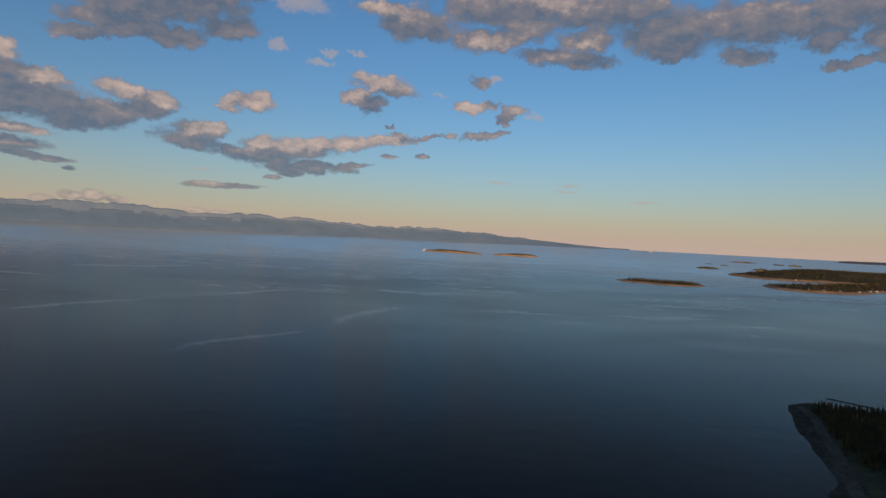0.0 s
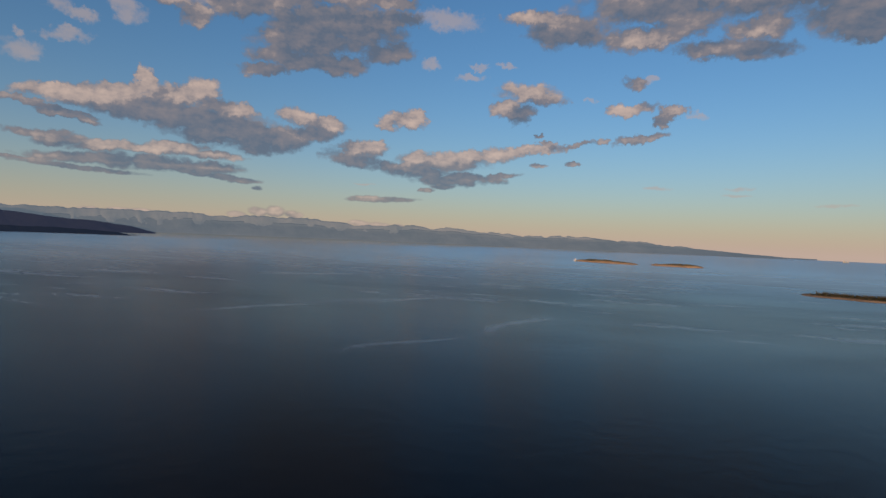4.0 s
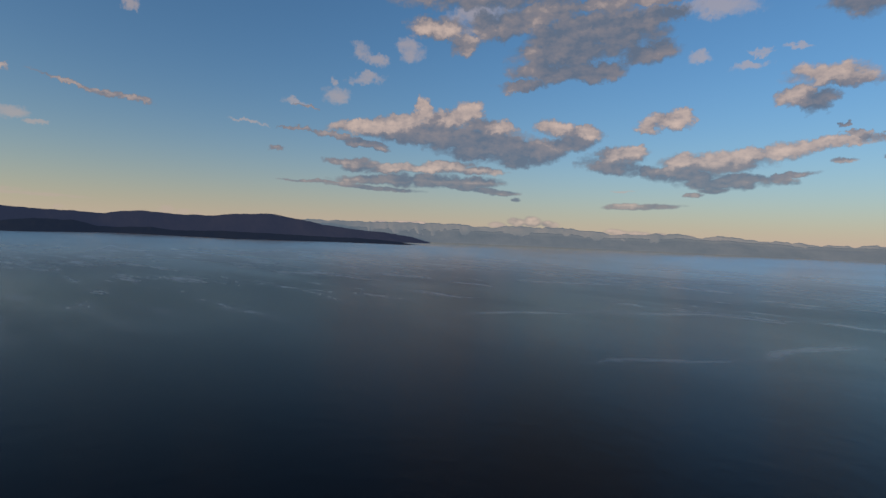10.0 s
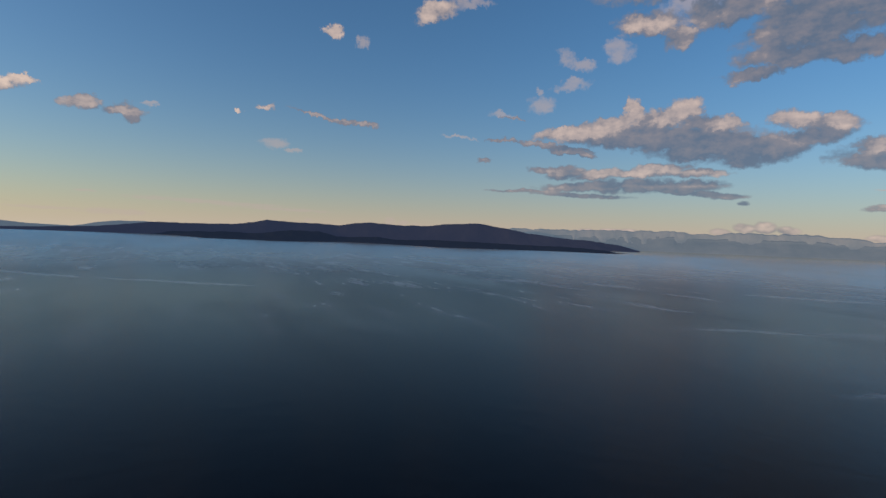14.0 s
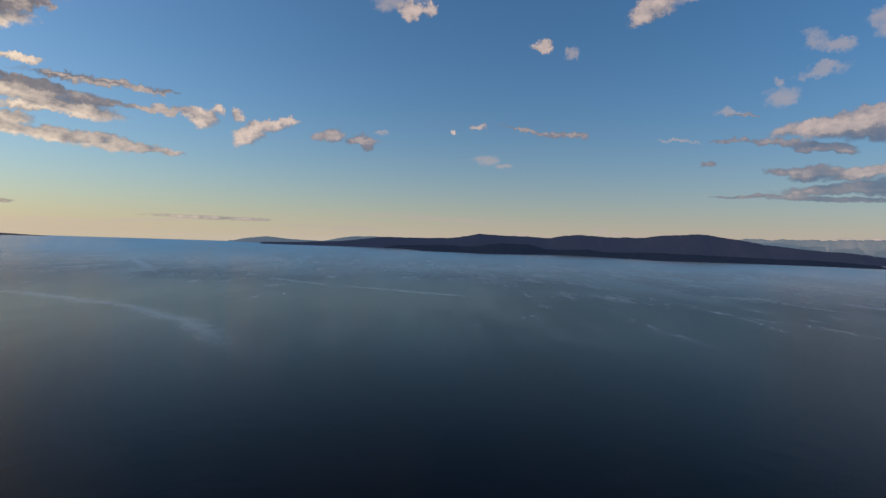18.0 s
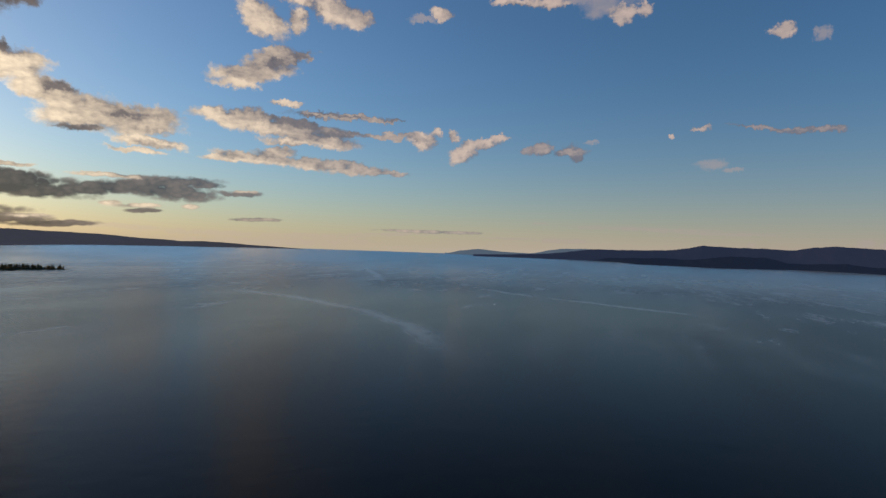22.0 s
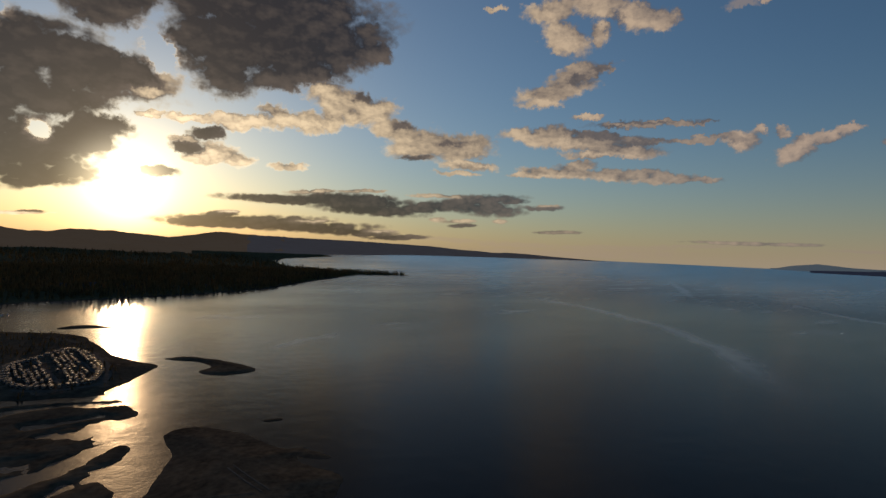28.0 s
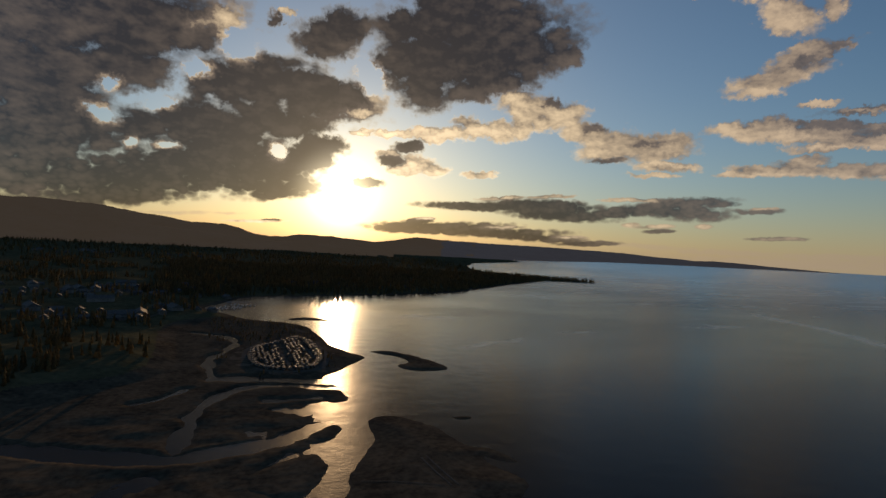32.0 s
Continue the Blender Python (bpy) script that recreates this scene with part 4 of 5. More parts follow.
# ------------------------------------------------------------------ trees
def conifer_arrays(tiers, sides, seed, droop=0.25):
    """Crown of one conifer, one unit high: ragged skirts of boughs, one over the other."""
    rnd = np.random.RandomState(seed)
    verts, faces = [], []
    for k in range(tiers):
        s = k / tiers
        z0, z1 = 0.10 + 0.80 * s, min(0.10 + 0.80 * s + 1.5 / tiers, 1.0)
        r = 0.17 * (1 - s) ** 0.85 + 0.015
        base = len(verts)
        lean = rnd.normal(0, 0.012, 2)
        turn = rnd.rand() * 6
        for i in range(sides):
            a = turn + 2 * math.pi * i / sides
            rr = r * (0.55 + 0.75 * rnd.rand()) * (1.0 if i % 2 else 0.62)
            verts.append((math.cos(a) * rr + lean[0], math.sin(a) * rr + lean[1], z0 - droop * rr * (1 if i % 2 else 0.2) + rnd.normal(0, 0.008)))
        verts.append((lean[0], lean[1], z1))
        for i in range(sides):
            faces.append((base + i, base + (i + 1) % sides, base + sides))
    return np.array(verts), np.array(faces)


FAR_TREES = [conifer_arrays(3, 6, s) for s in range(6)]
MID_TREES = [conifer_arrays(6, 9, s + 40) for s in range(6)]


def forest(name, places, heights, kinds, label, parent=None):
    """Many conifers in one mesh, too many to count."""
    rnd = np.random.RandomState(len(places))
    vs, fs, n = [], [], 0
    for (x, y, z), h in zip(places, heights):
        v, f = kinds[rnd.randint(len(kinds))]
        a = rnd.rand() * 6.28
        w = h * (0.85 + 0.5 * rnd.rand())
        c, s = math.cos(a), math.sin(a)
        p = np.stack([(v[:, 0] * c - v[:, 1] * s) * w + x, (v[:, 0] * s + v[:, 1] * c) * w + y, v[:, 2] * h + z - 0.06 * h], 1)
        vs.append(p)
        fs.append(f + n)
        n += len(v)
    me = raw_mesh(name, drawn_in(np.concatenate(vs)), np.concatenate(fs), M_NEEDLES, smooth=False)
    ob = new(name, me)
    if parent is not None:
        ob.parent = parent
    return tagged(ob, label, "" if parent else "trees", kind="stuff")


def scatter(count, box, seed, keep):
    """Places in a box of the plan for which keep(x, y) holds."""
    rnd = np.random.RandomState(seed)
    x, y = rnd.uniform(box[0], box[1], count), rnd.uniform(box[2], box[3], count)
    ok = keep(x, y)
    return x[ok], y[ok]


def wooded(x, y, edge=6.0):
    z, d, flats = land_shape(x, y)
    return (d > edge) & (flats < 0.4) & (z > 0.8)


def make_forests():
    rnd = np.random.RandomState(5)

    def plant(name, box, count, seed, edge, kinds, tall, label, clump=0.0):
        x, y = scatter(count, box, seed, lambda x, y: wooded(x, y, edge) & (fbm(x, y, 90, 3) > clump))
        z = land_shape(x, y)[0]
        forest(name, np.stack([x, y, z], 1), rnd.uniform(0.55, 1.15, len(x)) * tall, kinds, label)

    plant("bay_forest", (-1750, 150, -2300, -1180), 16000, 11, 4, FAR_TREES, 19, "dense dark conifer forest along the bay shore", -0.45)
    plant("inland_forest", (-1600, 1600, -4200, -2300), 5000, 12, 10, FAR_TREES, 24, "dark conifer forest inland of the bay", -0.1)
    plant("town_trees", (30, 900, -2300, -560), 6500, 13, 8, FAR_TREES, 17, "dark trees between fields and houses", 0.06)
    plant("riverside_trees", (60, 500, -560, -240), 2200, 14, 8, FAR_TREES, 16, "dark trees beside the estuary", -0.05)
    # out of view: added to keep the low sun off the beach and its trees
    plant("unseen_shade_woods", (150, 560, -40, 250), 2600, 16, 14, FAR_TREES, 26, "tall dark woods out of view, added to shade the point", -0.45)
    plant("point_trees", (262, 520, 240, 470), 6000, 15, 17, MID_TREES, 8.5, "dark conifers behind the narrow beach", -0.4)


make_forests()


def single_conifer():
    tree = thing("conifer")
    v, f = conifer_arrays(11, 13, 77, 0.35)
    crown = raw_mesh("crown", v * np.array([1.15, 1.15, 1.0]) * 19.0, f, M_NEEDLES, smooth=False)
    bm = bmesh.new()
    bmesh.ops.create_cone(bm, segments=8, radius1=0.34, radius2=0.05, depth=17.5, cap_ends=True)
    bmesh.ops.translate(bm, verts=bm.verts, vec=(0, 0, 8.2))
    part("trunk", bm_mesh("trunk", bm, M_BARK), tree, "brown bark trunk")
    part("crown", crown, tree)
    return tagged(tree, "tall dark green conifer behind the beach", "tree", "conifers at the beach")


def make_beach_trees():
    proto = single_conifer()
    rnd = np.random.RandomState(3)
    spots = []
    while len(spots) < 46:
        x, y = rnd.uniform(245, 440), rnd.uniform(260, 462)
        z, d, _ = land_shape(np.array([x]), np.array([y]))
        if 24 < d[0] < 60:
            spots.append((x, y, z[0]))
    for i, (x, y, z) in enumerate(spots):
        k = rnd.uniform(0.25, 0.55)
        m = pose(x, y, z - 0.3, rnd.normal(0, 2), rnd.normal(0, 2), rnd.uniform(0, 360)) @ Matrix.Diagonal((k, k, k, 1))
        if i == 0:
            proto.matrix_basis = m
            k0 = k
        else:
            copy_thing(proto, pose(x, y, z - 0.3, rnd.normal(0, 2), rnd.normal(0, 2), rnd.uniform(0, 360)) @ Matrix.Diagonal((k / k0, k / k0, k / k0, 1)))


make_beach_trees()


# ------------------------------------------------------------------ islands
def island(name, outline, top, cell, label, trees=0, tall=14.0, rocky=10.0, seed=0):
    loop = smooth_loop(outline, True, 6)
    lo, hi = loop.min(0) - 60, loop.max(0) + 60
    xs, ys = np.arange(lo[0], hi[0], cell), np.arange(lo[1], hi[1], cell)
    x, y = np.meshgrid(xs, ys)
    wob = cell * 3

    def shape(x, y):
        d = inside_depth(x, y, loop) + fbm(x + seed * 77, y, wob * 3, 4) * wob
        reach = max(inside_depth(loop[:1, 0] * 0 + loop[:, 0].mean(), loop[:1, 1] * 0 + loop[:, 1].mean(), loop)[0], 40)
        z = np.clip(d * 0.25, -3, 2.6) + top * np.clip(d / reach, 0, 1) ** 0.7 * (0.75 + 0.5 * fbm(x, y, reach, 3))
        return z, d
    z, d = shape(x, y)
    f = grid_faces(len(ys), len(xs), d > -wob * 2)
    zone = (d > rocky).ravel().astype(np.int32)[f[:, 0]]
    v, f = compact(np.stack([x, y, z], -1).reshape(-1, 3), f)
    base = thing(name)
    ground = raw_mesh("island_ground", drawn_in(v), f, M_ROCK)
    ground.materials.append(M_FOREST)
    ground.polygons.foreach_set("material_index", zone)
    part("island_ground", ground, base, "rocky shore below dark wooded ground")
    if trees:
        tx, ty = scatter(trees, (lo[0], hi[0], lo[1], hi[1]), seed + 50, lambda x, y: shape(x, y)[1] > rocky)
        tz = shape(tx, ty)[0]
        h = np.random.RandomState(seed).uniform(0.5, 1.15, len(tx)) * tall
        forest("canopy", np.stack([tx, ty, tz], 1), h, FAR_TREES, "dark green conifers", base)
    return tagged(base, label, "island")


def lens(az, dist, half, deep):
    """Outline of a low islet across the line of sight."""
    c = bearing(az) * dist
    side = Vector((c.y, -c.x, 0)).normalized()
    out = c.normalized()
    return [tuple((c + side * half * math.cos(a) + out * deep * math.sin(a) * (1 + 0.25 * math.sin(3 * a)))[:2]) for a in np.linspace(0, 2 * math.pi, 11)[:-1]]


island("wooded_island", [(640, 2015), (700, 1940), (790, 1882), (890, 1888), (945, 1945), (955, 2025), (900, 2060), (790, 2080), (690, 2075)], 5, 9, "small wooded island with sunlit orange rock shore", 1500, 9.5, 17, 1)
island("near_headland", [(1254, 2085), (1245, 1935), (1310, 1872), (1450, 1880), (1673, 2030), (2200, 2080), (2500, 2500), (2300, 2750), (1750, 2420), (1500, 2260), (1350, 2180)], 12, 18, "wooded headland with houses along its rocky shore", 4600, 11, 24, 2)
island("far_headland", [(1625, 2990), (1560, 2800), (1566, 2650), (1650, 2540), (2079, 2520), (3000, 2800), (3700, 3400), (3500, 4200), (2700, 4100), (2050, 3500), (1800, 3200)], 44, 34, "long wooded headland with a rising hill", 4000, 12, 34, 3)
island("lighthouse_island", [(-185, 4690), (-60, 4570), (90, 4500), (290, 4440), (320, 4520), (180, 4700), (20, 4790), (-120, 4760)], 22, 16, "low sunlit island with a lighthouse at its tip", 1100, 9, 30, 4)
island("grassy_island", [(430, 4565), (520, 4480), (640, 4440), (770, 4440), (760, 4560), (650, 4640), (520, 4640)], 20, 16, "low bare island beside the lighthouse island", 600, 8, 30, 5)
island("dark_islet", lens(-26.2, 4230, 95, 60), 14, 14, "dark wooded islet beyond the headland", 260, 10, -9, 6)
island("dark_islet", lens(-29.1, 7250, 130, 80), 16, 20, "dark low islet far off", 0, 9, -9, 7)
island("dark_islet", lens(-30.6, 4560, 52, 40), 12, 12, "dark wooded islet close to the headland", 120, 9, -9, 8)
island("dark_islet", lens(-31.9, 6850, 60, 50), 14, 16, "dark low islet far off", 0, 9, -9, 9)
island("dark_islet", lens(-33.1, 6800, 60, 50), 14, 16, "dark low islet far off", 0, 9, -9, 10)
island("dark_islet", lens(-26.3, 5600, 40, 30), 8, 12, "tiny dark rock islet", 0, 9, -9, 11)
island("dark_islet", lens(-27.5, 5400, 36, 30), 8, 12, "tiny dark rock islet", 0, 9, -9, 12)
island("dark_islet", lens(98.6, 16000, 200, 100), 22, 60, "low dark islet off the long island's end", 0, 9, -9, 13)
island("dark_islet", lens(100.4, 16200, 120, 90), 16, 50, "low dark islet off the long island's end", 0, 9, -9, 14)


def sandbar(name, outline, top, label, seed):
    loop = smooth_loop(outline, True, 6)
    lo, hi = loop.min(0) - 12, loop.max(0) + 12
    xs, ys = np.arange(lo[0], hi[0], 1.8), np.arange(lo[1], hi[1], 1.8)
    x, y = np.meshgrid(xs, ys)
    d = inside_depth(x, y, loop) + fbm(x + seed * 50, y, 14, 4) * 3.5
    z = np.clip(d * 0.12, -1, top) + fbm(x, y, 9, 3) * 0.12
    f = grid_faces(len(ys), len(xs), d > -6)
    v, f = compact(np.stack([x, y, z], -1).reshape(-1, 3), f)
    return tagged(new(name, raw_mesh(name, v, f, M_MUD)), label, "sandbar")


sandbar("sandbar", [(-169, -628), (-193, -630), (-218, -592), (-230, -533), (-206, -522), (-186, -530), (-180, -552), (-197, -566), (-196, -592), (-180, -612)], 1.2, "dark curved sandbar off the campground point", 1)
sandbar("sandbar", [(-104, -888), (-122, -912), (-145, -912), (-170, -878), (-192, -852), (-180, -852), (-150, -880)], 1.0, "long thin sandbar in the bay", 2)
sandbar("sandbar", [(-171, -378), (-182, -376), (-182, -372), (-171, -373)], 0.6, "tiny dark sandbar awash", 3)
sandbar("sandbar", [(-160, -802), (-170, -800), (-169, -795), (-160, -796)], 0.6, "tiny dark sandbar awash", 4)
sandbar("sandbar", [(-28, -508), (-48, -506), (-62, -498), (-48, -494), (-28, -498)], 0.8, "oval mud island in the side channel", 5)
sandbar("mudbank", [(-15, -292), (-21, -312), (-39, -323), (-58, -332), (-63, -319), (-59, -302), (-51, -286), (-45, -276), (-26, -279)], 0.7, "ragged wet mudbank in the river mouth", 7)
sandbar("mudbank", [(-59, -359), (-68, -371), (-79, -381), (-83, -374), (-76, -358), (-65, -350)], 0.6, "low dark mudbank beside the channel", 8)
sandbar("breakwater", [(361, 490), (383, 467), (400, 447), (397, 444), (379, 463), (358, 487)], 1.8, "long dark stone breakwater off the point", 6)


# ------------------------------------------------------------------ campground
def ribbon(name, line, width, mat, label, lift=0.12, closed=False):
    p = smooth_loop(line, closed, 8)
    t = np.gradient(p, axis=0)
    t /= np.linalg.norm(t, axis=1)[:, None] + 1e-9
    nrm = np.stack([-t[:, 1], t[:, 0]], 1)
    rows = [p + nrm * width * s * (1 + 0.3 * fbm(p[:, 0], p[:, 1], 9, 2))[:, None] for s in (-0.5, 0, 0.5)]
    v = []
    for k, r in enumerate(rows):
        z = np.maximum(land_shape(r[:, 0], r[:, 1])[0], 0) + lift + (0.05 if k == 1 else 0)
        v.append(np.stack([r[:, 0], r[:, 1], z], 1))
    me = raw_mesh(name, drawn_in(np.concatenate(v)), grid_faces(3, len(p)), mat)
    return tagged(new(name, me), label, "path", kind="structure")


ribbon("path", CAMP_RING, 5.5, M_GRAVEL, "pale gravel ring road of the campground", closed=False)
ribbon("path", [(-70, -540), (-66, -610), (-60, -672)], 4.0, M_GRAVEL, "pale gravel lane between the campers")
ribbon("path", [(-100, -545), (-98, -620), (-90, -715)], 3.5, M_GRAVEL, "pale gravel lane between the campers")
ribbon("path", [(-87, -820), (-100, -790), (-114, -758)], 9, M_SAND, "pale sandy clearing north of the campground")
ribbon("path", [(20, -826), (-12, -822), (-42, -818)], 4, M_SAND, "pale straight track across the fields")
ribbon("path", [(312, 462), (300, 425), (282, 390), (266, 356), (250, 325), (234, 296), (215, 268)], 7, M_SAND, "pale gravel beach below the trees")
ribbon("path", [(-118, -306), (-119, -286), (-121, -266)], 0.9, M_GRAVEL, "narrow pale boardwalk track on the spit")
ribbon("path", [(-122, -308), (-123, -288), (-125, -266)], 0.9, M_GRAVEL, "narrow pale boardwalk track on the spit")
ribbon("path", [(-76, -286), (-105, -273), (-118, -266)], 0.8, M_GRAVEL, "narrow pale track across the spit")
for _line, _w in (([(300, -1130), (250, -1190), (205, -1302)], 9), ([(240, -925), (170, -850), (93, -866)], 7), ([(93, -866), (60, -940), (20, -1000)], 6)):
    ribbon("road", _line, _w, M_GRAVEL, "pale street of the small town")


def camper_kind(length, mat, name, label):
    w, h = 2.2, 2.2
    rv = thing(name)
    part("body", box_mesh("body", (length, w, h), mat, (0, 0, 0.55 + h / 2), 0.14), rv)
    part("roof", box_mesh("roof", (length * 0.96, w * 0.94, 0.10), M_METALROOF, (0, 0, 0.55 + h + 0.04), 0.03), rv, "pale metal roof")
    part("air_conditioner", box_mesh("air_conditioner", (0.9, 0.7, 0.32), M_WHITE, (length * 0.1, 0, 0.55 + h + 0.24), 0.08), rv)
    part("side_window", box_mesh("side_window", (length * 0.30, 0.06, 0.75), M_GLASS, (length * 0.18, -w / 2 - 0.01, 2.15), 0.02), rv)
    part("side_window", box_mesh("side_window", (length * 0.22, 0.06, 0.75), M_GLASS, (-length * 0.2, w / 2 + 0.01, 2.15), 0.02), rv)
    part("windscreen", box_mesh("windscreen", (0.06, w * 0.82, 0.9), M_GLASS, (length / 2 + 0.01, 0, 2.05), 0.02), rv)
    part("door", box_mesh("door", (0.75, 0.06, 1.9), M_CREAM, (-length * 0.08, -w / 2 - 0.01, 1.6), 0.02), rv)
    for sx in (-0.28, 0.3):
        for sy in (-1, 1):
            bm = bmesh.new()
            bmesh.ops.create_cone(bm, segments=10, radius1=0.42, radius2=0.42, depth=0.28, cap_ends=True)
            bmesh.ops.rotate(bm, verts=bm.verts, matrix=Matrix.Rotation(math.pi / 2, 3, "X"))
            bmesh.ops.translate(bm, verts=bm.verts, vec=(length * sx, sy * (w / 2 - 0.12), 0.42))
            part("wheel", bm_mesh("wheel", bm, M_RUBBER), rv)
    return tagged(rv, label, "camper", "campers on the campground")


def make_campground():
    kinds = [camper_kind(7.4, M_CAMPER, "motorhome", "long white motorhome parked on the campground"),
             camper_kind(5.2, M_CAMPER, "travel_trailer", "white travel trailer parked on the campground"),
             camper_kind(6.2, M_CREAM, "travel_trailer", "cream travel trailer parked on the campground")]
    used = [False, False, False]
    rnd = np.random.RandomState(21)
    ring = np.array(CAMP_RING, float)
    spots = []
    # ranks of pitches on both sides of the lanes
    for row in range(17):
        y0 = -546 - row * 9.5
        for col in range(20):
            x = -28 - col * 4.9 + rnd.normal(0, 0.5)
            y = y0 + rnd.normal(0, 1.2) - 0.12 * (x + 75)
            if abs(x + 68) < 4.5 or abs(x + 98) < 2.5 or (x > -62 and x < -50 and row > 9):
                continue
            if inside_depth(np.array([x]), np.array([y]), ring)[0] > 5 and rnd.rand() < 0.8:
                spots.append((x, y, 82 + rnd.normal(0, 7)))
    # along the ring road and the water front
    p = smooth_loop(CAMP_RING, True, 20)
    for i in range(0, len(p), 4):
        t = p[(i + 1) % len(p)] - p[i]
        a = math.degrees(math.atan2(t[1], t[0]))
        q = p[i] + np.array([t[1], -t[0]]) / np.hypot(*t) * 7.5
        spots.append((q[0], q[1], a + 90 + rnd.normal(0, 5)))
    for x, y, a in spots:
        z, d, _ = land_shape(np.array([x]), np.array([y]))
        if d[0] < 5:
            continue
        k = rnd.randint(3)
        m = pose(x, y, max(z[0], 0.3) + 0.02, 0, 0, a + (180 if rnd.rand() < 0.4 else 0))  # small trailers, close together
        if used[k]:
            copy_thing(kinds[k], m)
        else:
            kinds[k].matrix_basis = m
            used[k] = True
    # shrubs and small trees between the pitches
    x, y = scatter(900, (-150, 10, -900, -520), 31, lambda x, y: (land_shape(x, y)[1] > 6) & ((fbm(x, y, 22, 3) > 0.13) | (y < -700)) & (land_shape(x, y)[0] > 0.5))
    z = land_shape(x, y)[0]
    forest("campground_shrubs", np.stack([x, y, z], 1), np.random.RandomState(2).uniform(2.0, 6.5, len(x)), FAR_TREES, "dark shrubs and young trees round the campground")


make_campground()


# ------------------------------------------------------------------ town, marina, houses on the headland
def house_kind(name, w, l, h, wall, roof, label, group):
    home = thing(name)
    part("wall", box_mesh("wall", (w, l, h), wall, (0, 0, h / 2)), home)
    bm = bmesh.new()
    e, r = 0.5, w * 0.32
    pts = [(-w / 2 - e, -l / 2 - e, h), (w / 2 + e, -l / 2 - e, h), (0, -l / 2 - e, h + r), (-w / 2 - e, l / 2 + e, h), (w / 2 + e, l / 2 + e, h), (0, l / 2 + e, h + r)]
    vs = [bm.verts.new(p) for p in pts]
    for q in ((0, 1, 2), (3, 5, 4), (0, 2, 5, 3), (1, 4, 5, 2), (0, 3, 4, 1)):
        bm.faces.new([vs[i] for i in q])
    part("roof", bm_mesh("roof", bm, roof), home)
    for sx in (-1, 1):
        for sy in (-0.25, 0.25):
            part("window", box_mesh("window", (0.08, 1.5, 1.2), M_GLASS, (sx * (w / 2 + 0.02), l * sy, h * 0.58)), home)
    part("door", box_mesh("door", (1.0, 0.08, 2.05), M_WOOD, (w * 0.1, -l / 2 - 0.02, 1.03)), home)
    part("chimney", box_mesh("chimney", (0.7, 0.7, 1.6), M_ROCK, (w * 0.18, l * 0.2, h + r * 0.8)), home)
    return tagged(home, label, "house", group)


def make_town():
    kinds = [house_kind("house", 9, 13, 3.6, M_CREAM, M_ROOF, "cream house with a grey shingle roof in town", "houses of the town"),
             house_kind("house", 10, 17, 5.2, M_CREAM, M_METALROOF, "white house with a pale metal roof in town", "houses of the town"),
             house_kind("warehouse", 16, 38, 6.0, M_CAMPER, M_METALROOF, "long white hall with a pale metal roof", "houses of the town")]
    used = [False] * 3
    rnd = np.random.RandomState(8)
    spots = []
    for (cx, cy, sx, sy, count) in ((300, -1130, 45, 30, 22), (205, -1240, 70, 60, 46), (150, -1110, 40, 30, 18), (240, -920, 40, 22, 12), (165, -850, 30, 14, 14), (105, -885, 24, 10, 8), (60, -980, 26, 26, 14), (640, -2560, 160, 60, 14), (330, -2650, 90, 50, 10), (-300, -1500, 120, 40, 8)):
        for _ in range(count):
            spots.append((rnd.normal(cx, sx), rnd.normal(cy, sy)))
    done = []
    for x, y in spots:
        z, d, _ = land_shape(np.array([x]), np.array([y]))
        if d[0] < 14 or any((x - a) ** 2 + (y - b) ** 2 < 420 for a, b in done):
            continue
        done.append((x, y))
        k = 2 if rnd.rand() < 0.14 else rnd.randint(2)
        p = drawn_in([(x, y, z[0] - 0.4)])[0]
        m = pose(*p, 0, 0, rnd.choice([20, 110, 200]) + rnd.normal(0, 6))
        if used[k]:
            copy_thing(kinds[k], m)
        else:
            kinds[k].matrix_basis = m
            used[k] = True
    shore = house_kind("house", 7, 9, 3.4, M_SIDING, M_ROOF, "pale house on the sunlit headland shore", "houses on the headland")
    first = True
    for x, y in ((1290, 1895), (1335, 1883), (1395, 1889), (1475, 1905), (1560, 1962), (1610, 1995), (1680, 2565)):
        p = drawn_in([(x + 8, y + 16, 5.5)])[0]
        m = pose(*p, 0, 0, rnd.uniform(-30, 30))
        if first:
            shore.matrix_basis = m
            first = False
        else:
            copy_thing(shore, m)


make_town()


def boat_kind():
    boat = thing("motor_boat")
    bm = bmesh.new()
    ring = []
    for s, w, z0 in ((-4.5, 1.3, 0.0), (-1.5, 1.5, 0.0), (2.0, 1.25, 0.05), (4.6, 0.08, 0.5)):
        ring.append([bm.verts.new(p) for p in ((s, -w, 1.1 + z0 * 0.4), (s, -w * 0.6, -0.3 + z0), (s, w * 0.6, -0.3 + z0), (s, w, 1.1 + z0 * 0.4))])
    for a, b in zip(ring[:-1], ring[1:]):
        for i in range(3):
            bm.faces.new((a[i], b[i], b[i + 1], a[i + 1]))
        bm.faces.new((a[3], b[3], b[0], a[0]))
    bm.faces.new(ring[0])
    part("hull", bm_mesh("hull", bm, M_WHITE), boat)
    part("cabin", box_mesh("cabin", (3.4, 1.9, 1.3), M_WHITE, (-0.4, 0, 1.7), 0.12, 0.85), boat)
    part("windscreen", box_mesh("windscreen", (0.08, 1.5, 0.6), M_GLASS, (1.3, 0, 1.9)), boat)
    bm = bmesh.new()
    bmesh.ops.create_cone(bm, segments=6, radius1=0.06, radius2=0.03, depth=5, cap_ends=True)
    bmesh.ops.translate(bm, verts=bm.verts, vec=(-0.8, 0, 4.6))
    part("mast", bm_mesh("mast", bm, M_STEEL), boat)
    return tagged(boat, "white motor boat moored in the marina", "boat", "boats in the marina")


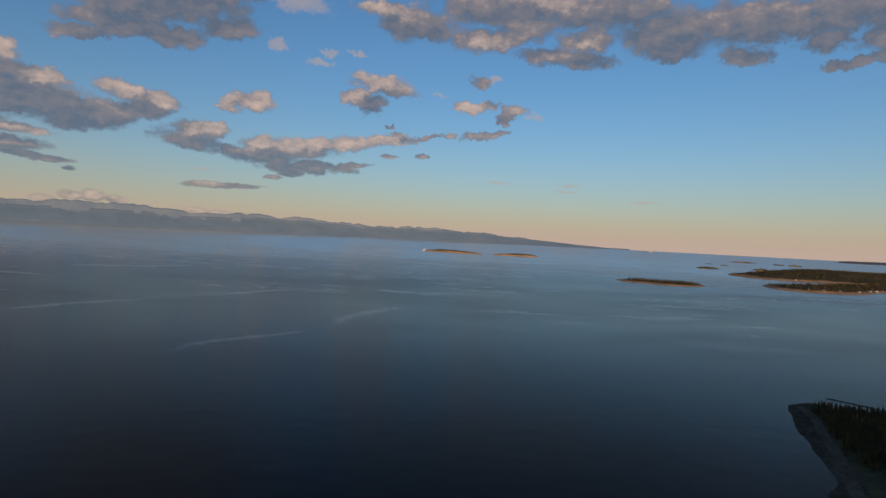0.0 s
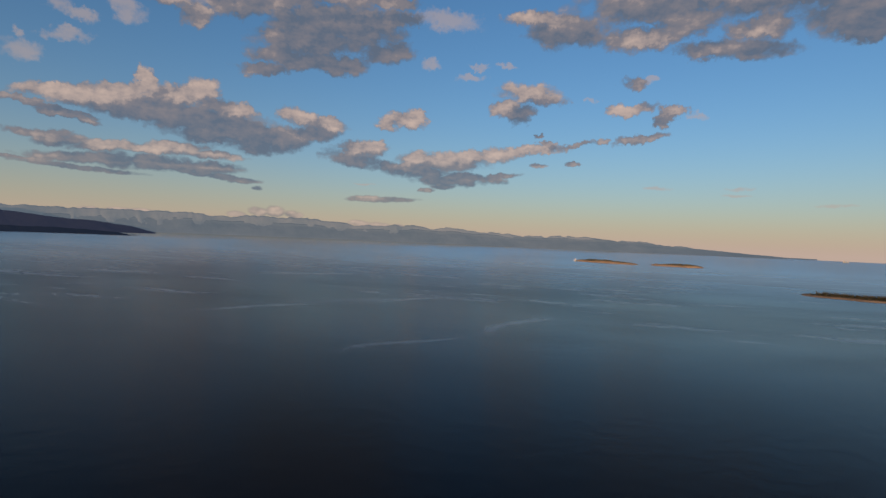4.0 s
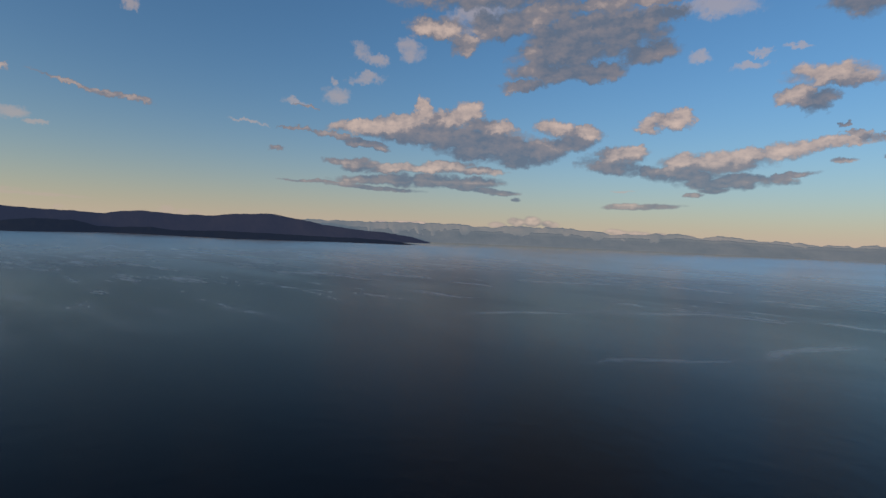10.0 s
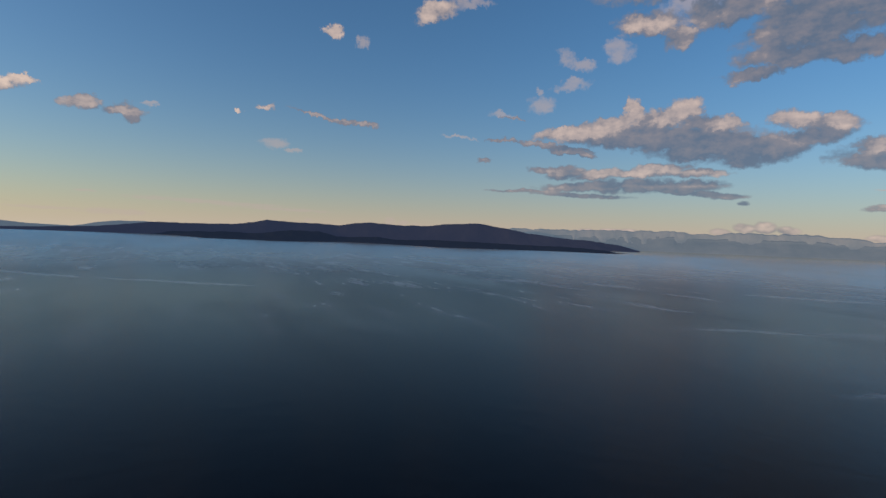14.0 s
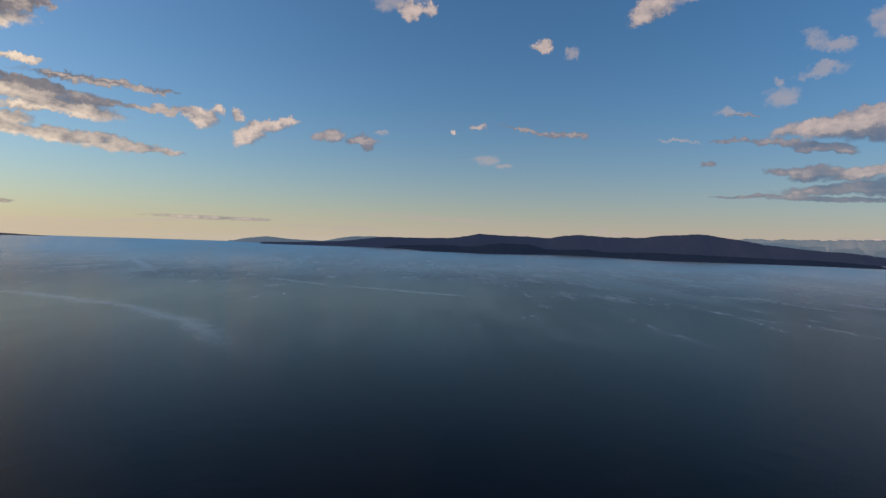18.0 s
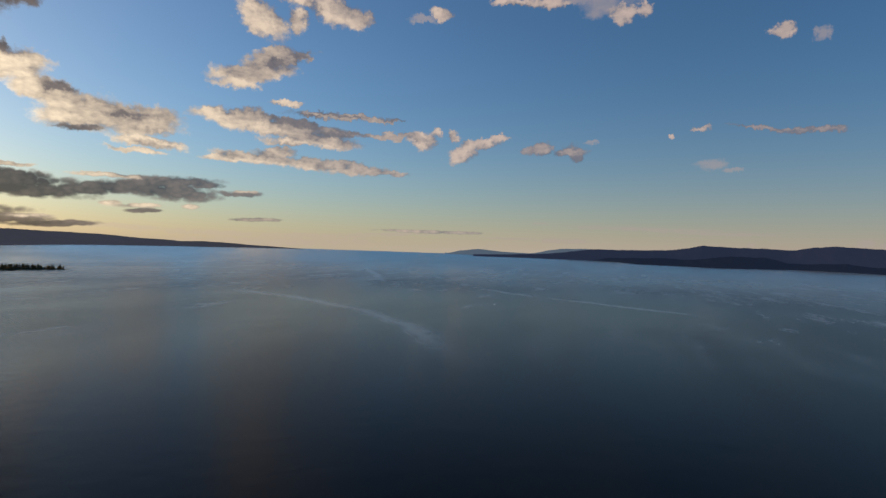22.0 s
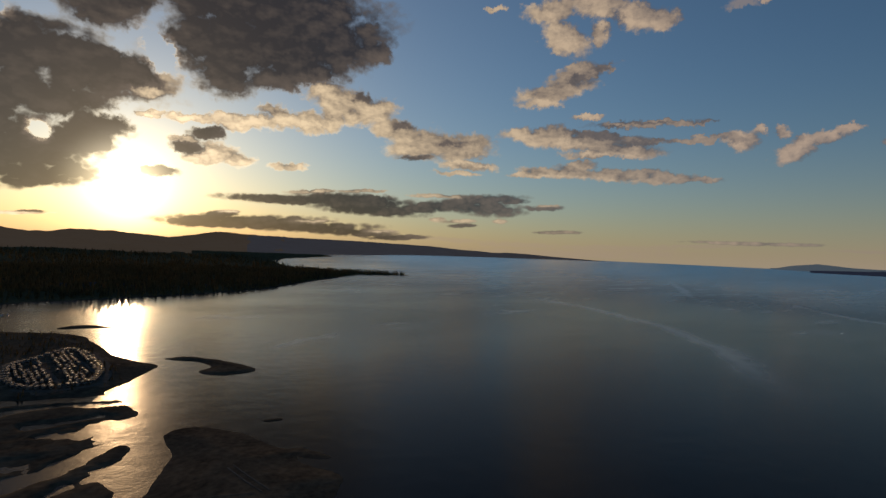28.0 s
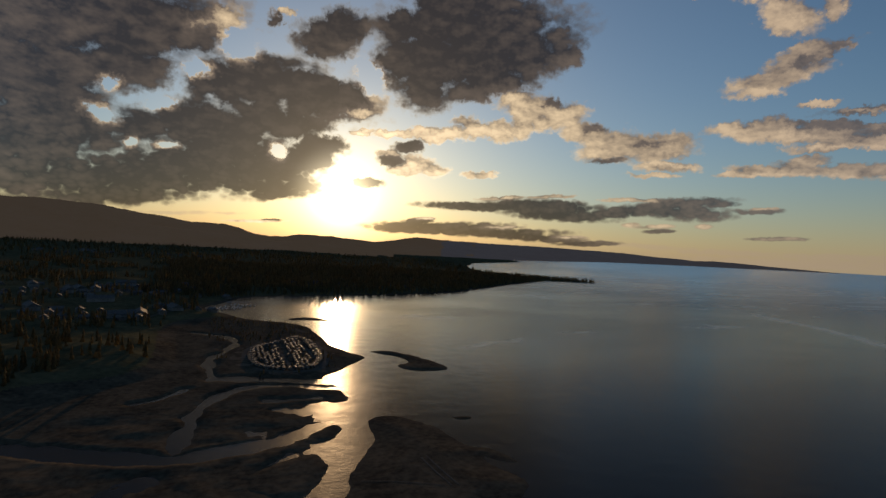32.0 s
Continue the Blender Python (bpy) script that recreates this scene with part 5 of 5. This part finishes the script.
def make_marina():
    boat, first = boat_kind(), True
    rnd = np.random.RandomState(4)
    for k in range(5):
        a = Vector((18 - k * 9, -1016 - k * 15, 0))
        b = a + Vector((-46, 10, 0))
        mid, l = (a + b) / 2, (b - a).length
        jetty = thing("jetty", pose(mid.x, mid.y, 0, 0, 0, math.degrees(math.atan2(b.y - a.y, b.x - a.x))))
        part("deck", box_mesh("deck", (l, 1.8, 0.25), M_WOOD, (0, 0, 0.75)), jetty)
        for s in np.linspace(-0.48, 0.48, 6):
            part("pile", box_mesh("pile", (0.3, 0.3, 3.2), M_WOOD, (l * s, 0.85, 0.1)), jetty)
        tagged(jetty, "grey wooden jetty in the marina", "jetty", "jetties in the marina")
        for s in np.linspace(0.08, 0.95, 7):
            if rnd.rand() < 0.85:
                q = a + (b - a) * s + Vector((0, 4.6 if rnd.rand() < 0.5 else -4.6, 0))
                m = pose(q.x, q.y, 0, 0, 0, 90 + rnd.normal(0, 6))
                if first:
                    boat.matrix_basis, first = m, False
                else:
                    copy_thing(boat, m)


make_marina()


def make_lighthouse():
    p = Vector(drawn_in([(-150, 4660, 5)])[0])
    k = 0.62
    tower = thing("lighthouse", Matrix.Translation(p) @ Matrix.Scale(k, 4))
    bm = bmesh.new()
    bmesh.ops.create_cone(bm, segments=16, radius1=5.0, radius2=3.2, depth=22, cap_ends=True)
    bmesh.ops.translate(bm, verts=bm.verts, vec=(0, 0, 10))
    part("tower", bm_mesh("tower", bm, M_WHITE), tower)
    bm = bmesh.new()
    bmesh.ops.create_cone(bm, segments=12, radius1=3.6, radius2=2.6, depth=4, cap_ends=True)
    bmesh.ops.translate(bm, verts=bm.verts, vec=(0, 0, 23))
    part("lantern", bm_mesh("lantern", bm, M_RED), tower, "red lantern room")
    part("keeper_house", box_mesh("keeper_house", (16, 10, 7), M_WHITE, (-16, 4, 2.5), 0.2), tower)
    tagged(tower, "white lighthouse on the island's rocky tip", "lighthouse")


def make_ship():
    d = bearing(-21.0)
    p = Vector(drawn_in([(d.x * 15000, d.y * 15000, 0)])[0])
    ship = thing("cargo_ship", Matrix.Translation(p) @ pose(0, 0, 0, 0, 0, -21))
    part("hull", box_mesh("hull", (34, 6, 5), M_STEEL, (0, 0, 3), 0.8), ship)
    part("superstructure", box_mesh("superstructure", (8, 5, 7), M_STEEL, (-10, 0, 8), 0.4), ship)
    part("funnel", box_mesh("funnel", (2, 2, 4), M_RED, (-10, 0, 13), 0.2), ship)
    tagged(ship, "dark cargo ship on the far skyline", "ship")


make_lighthouse()
make_ship()
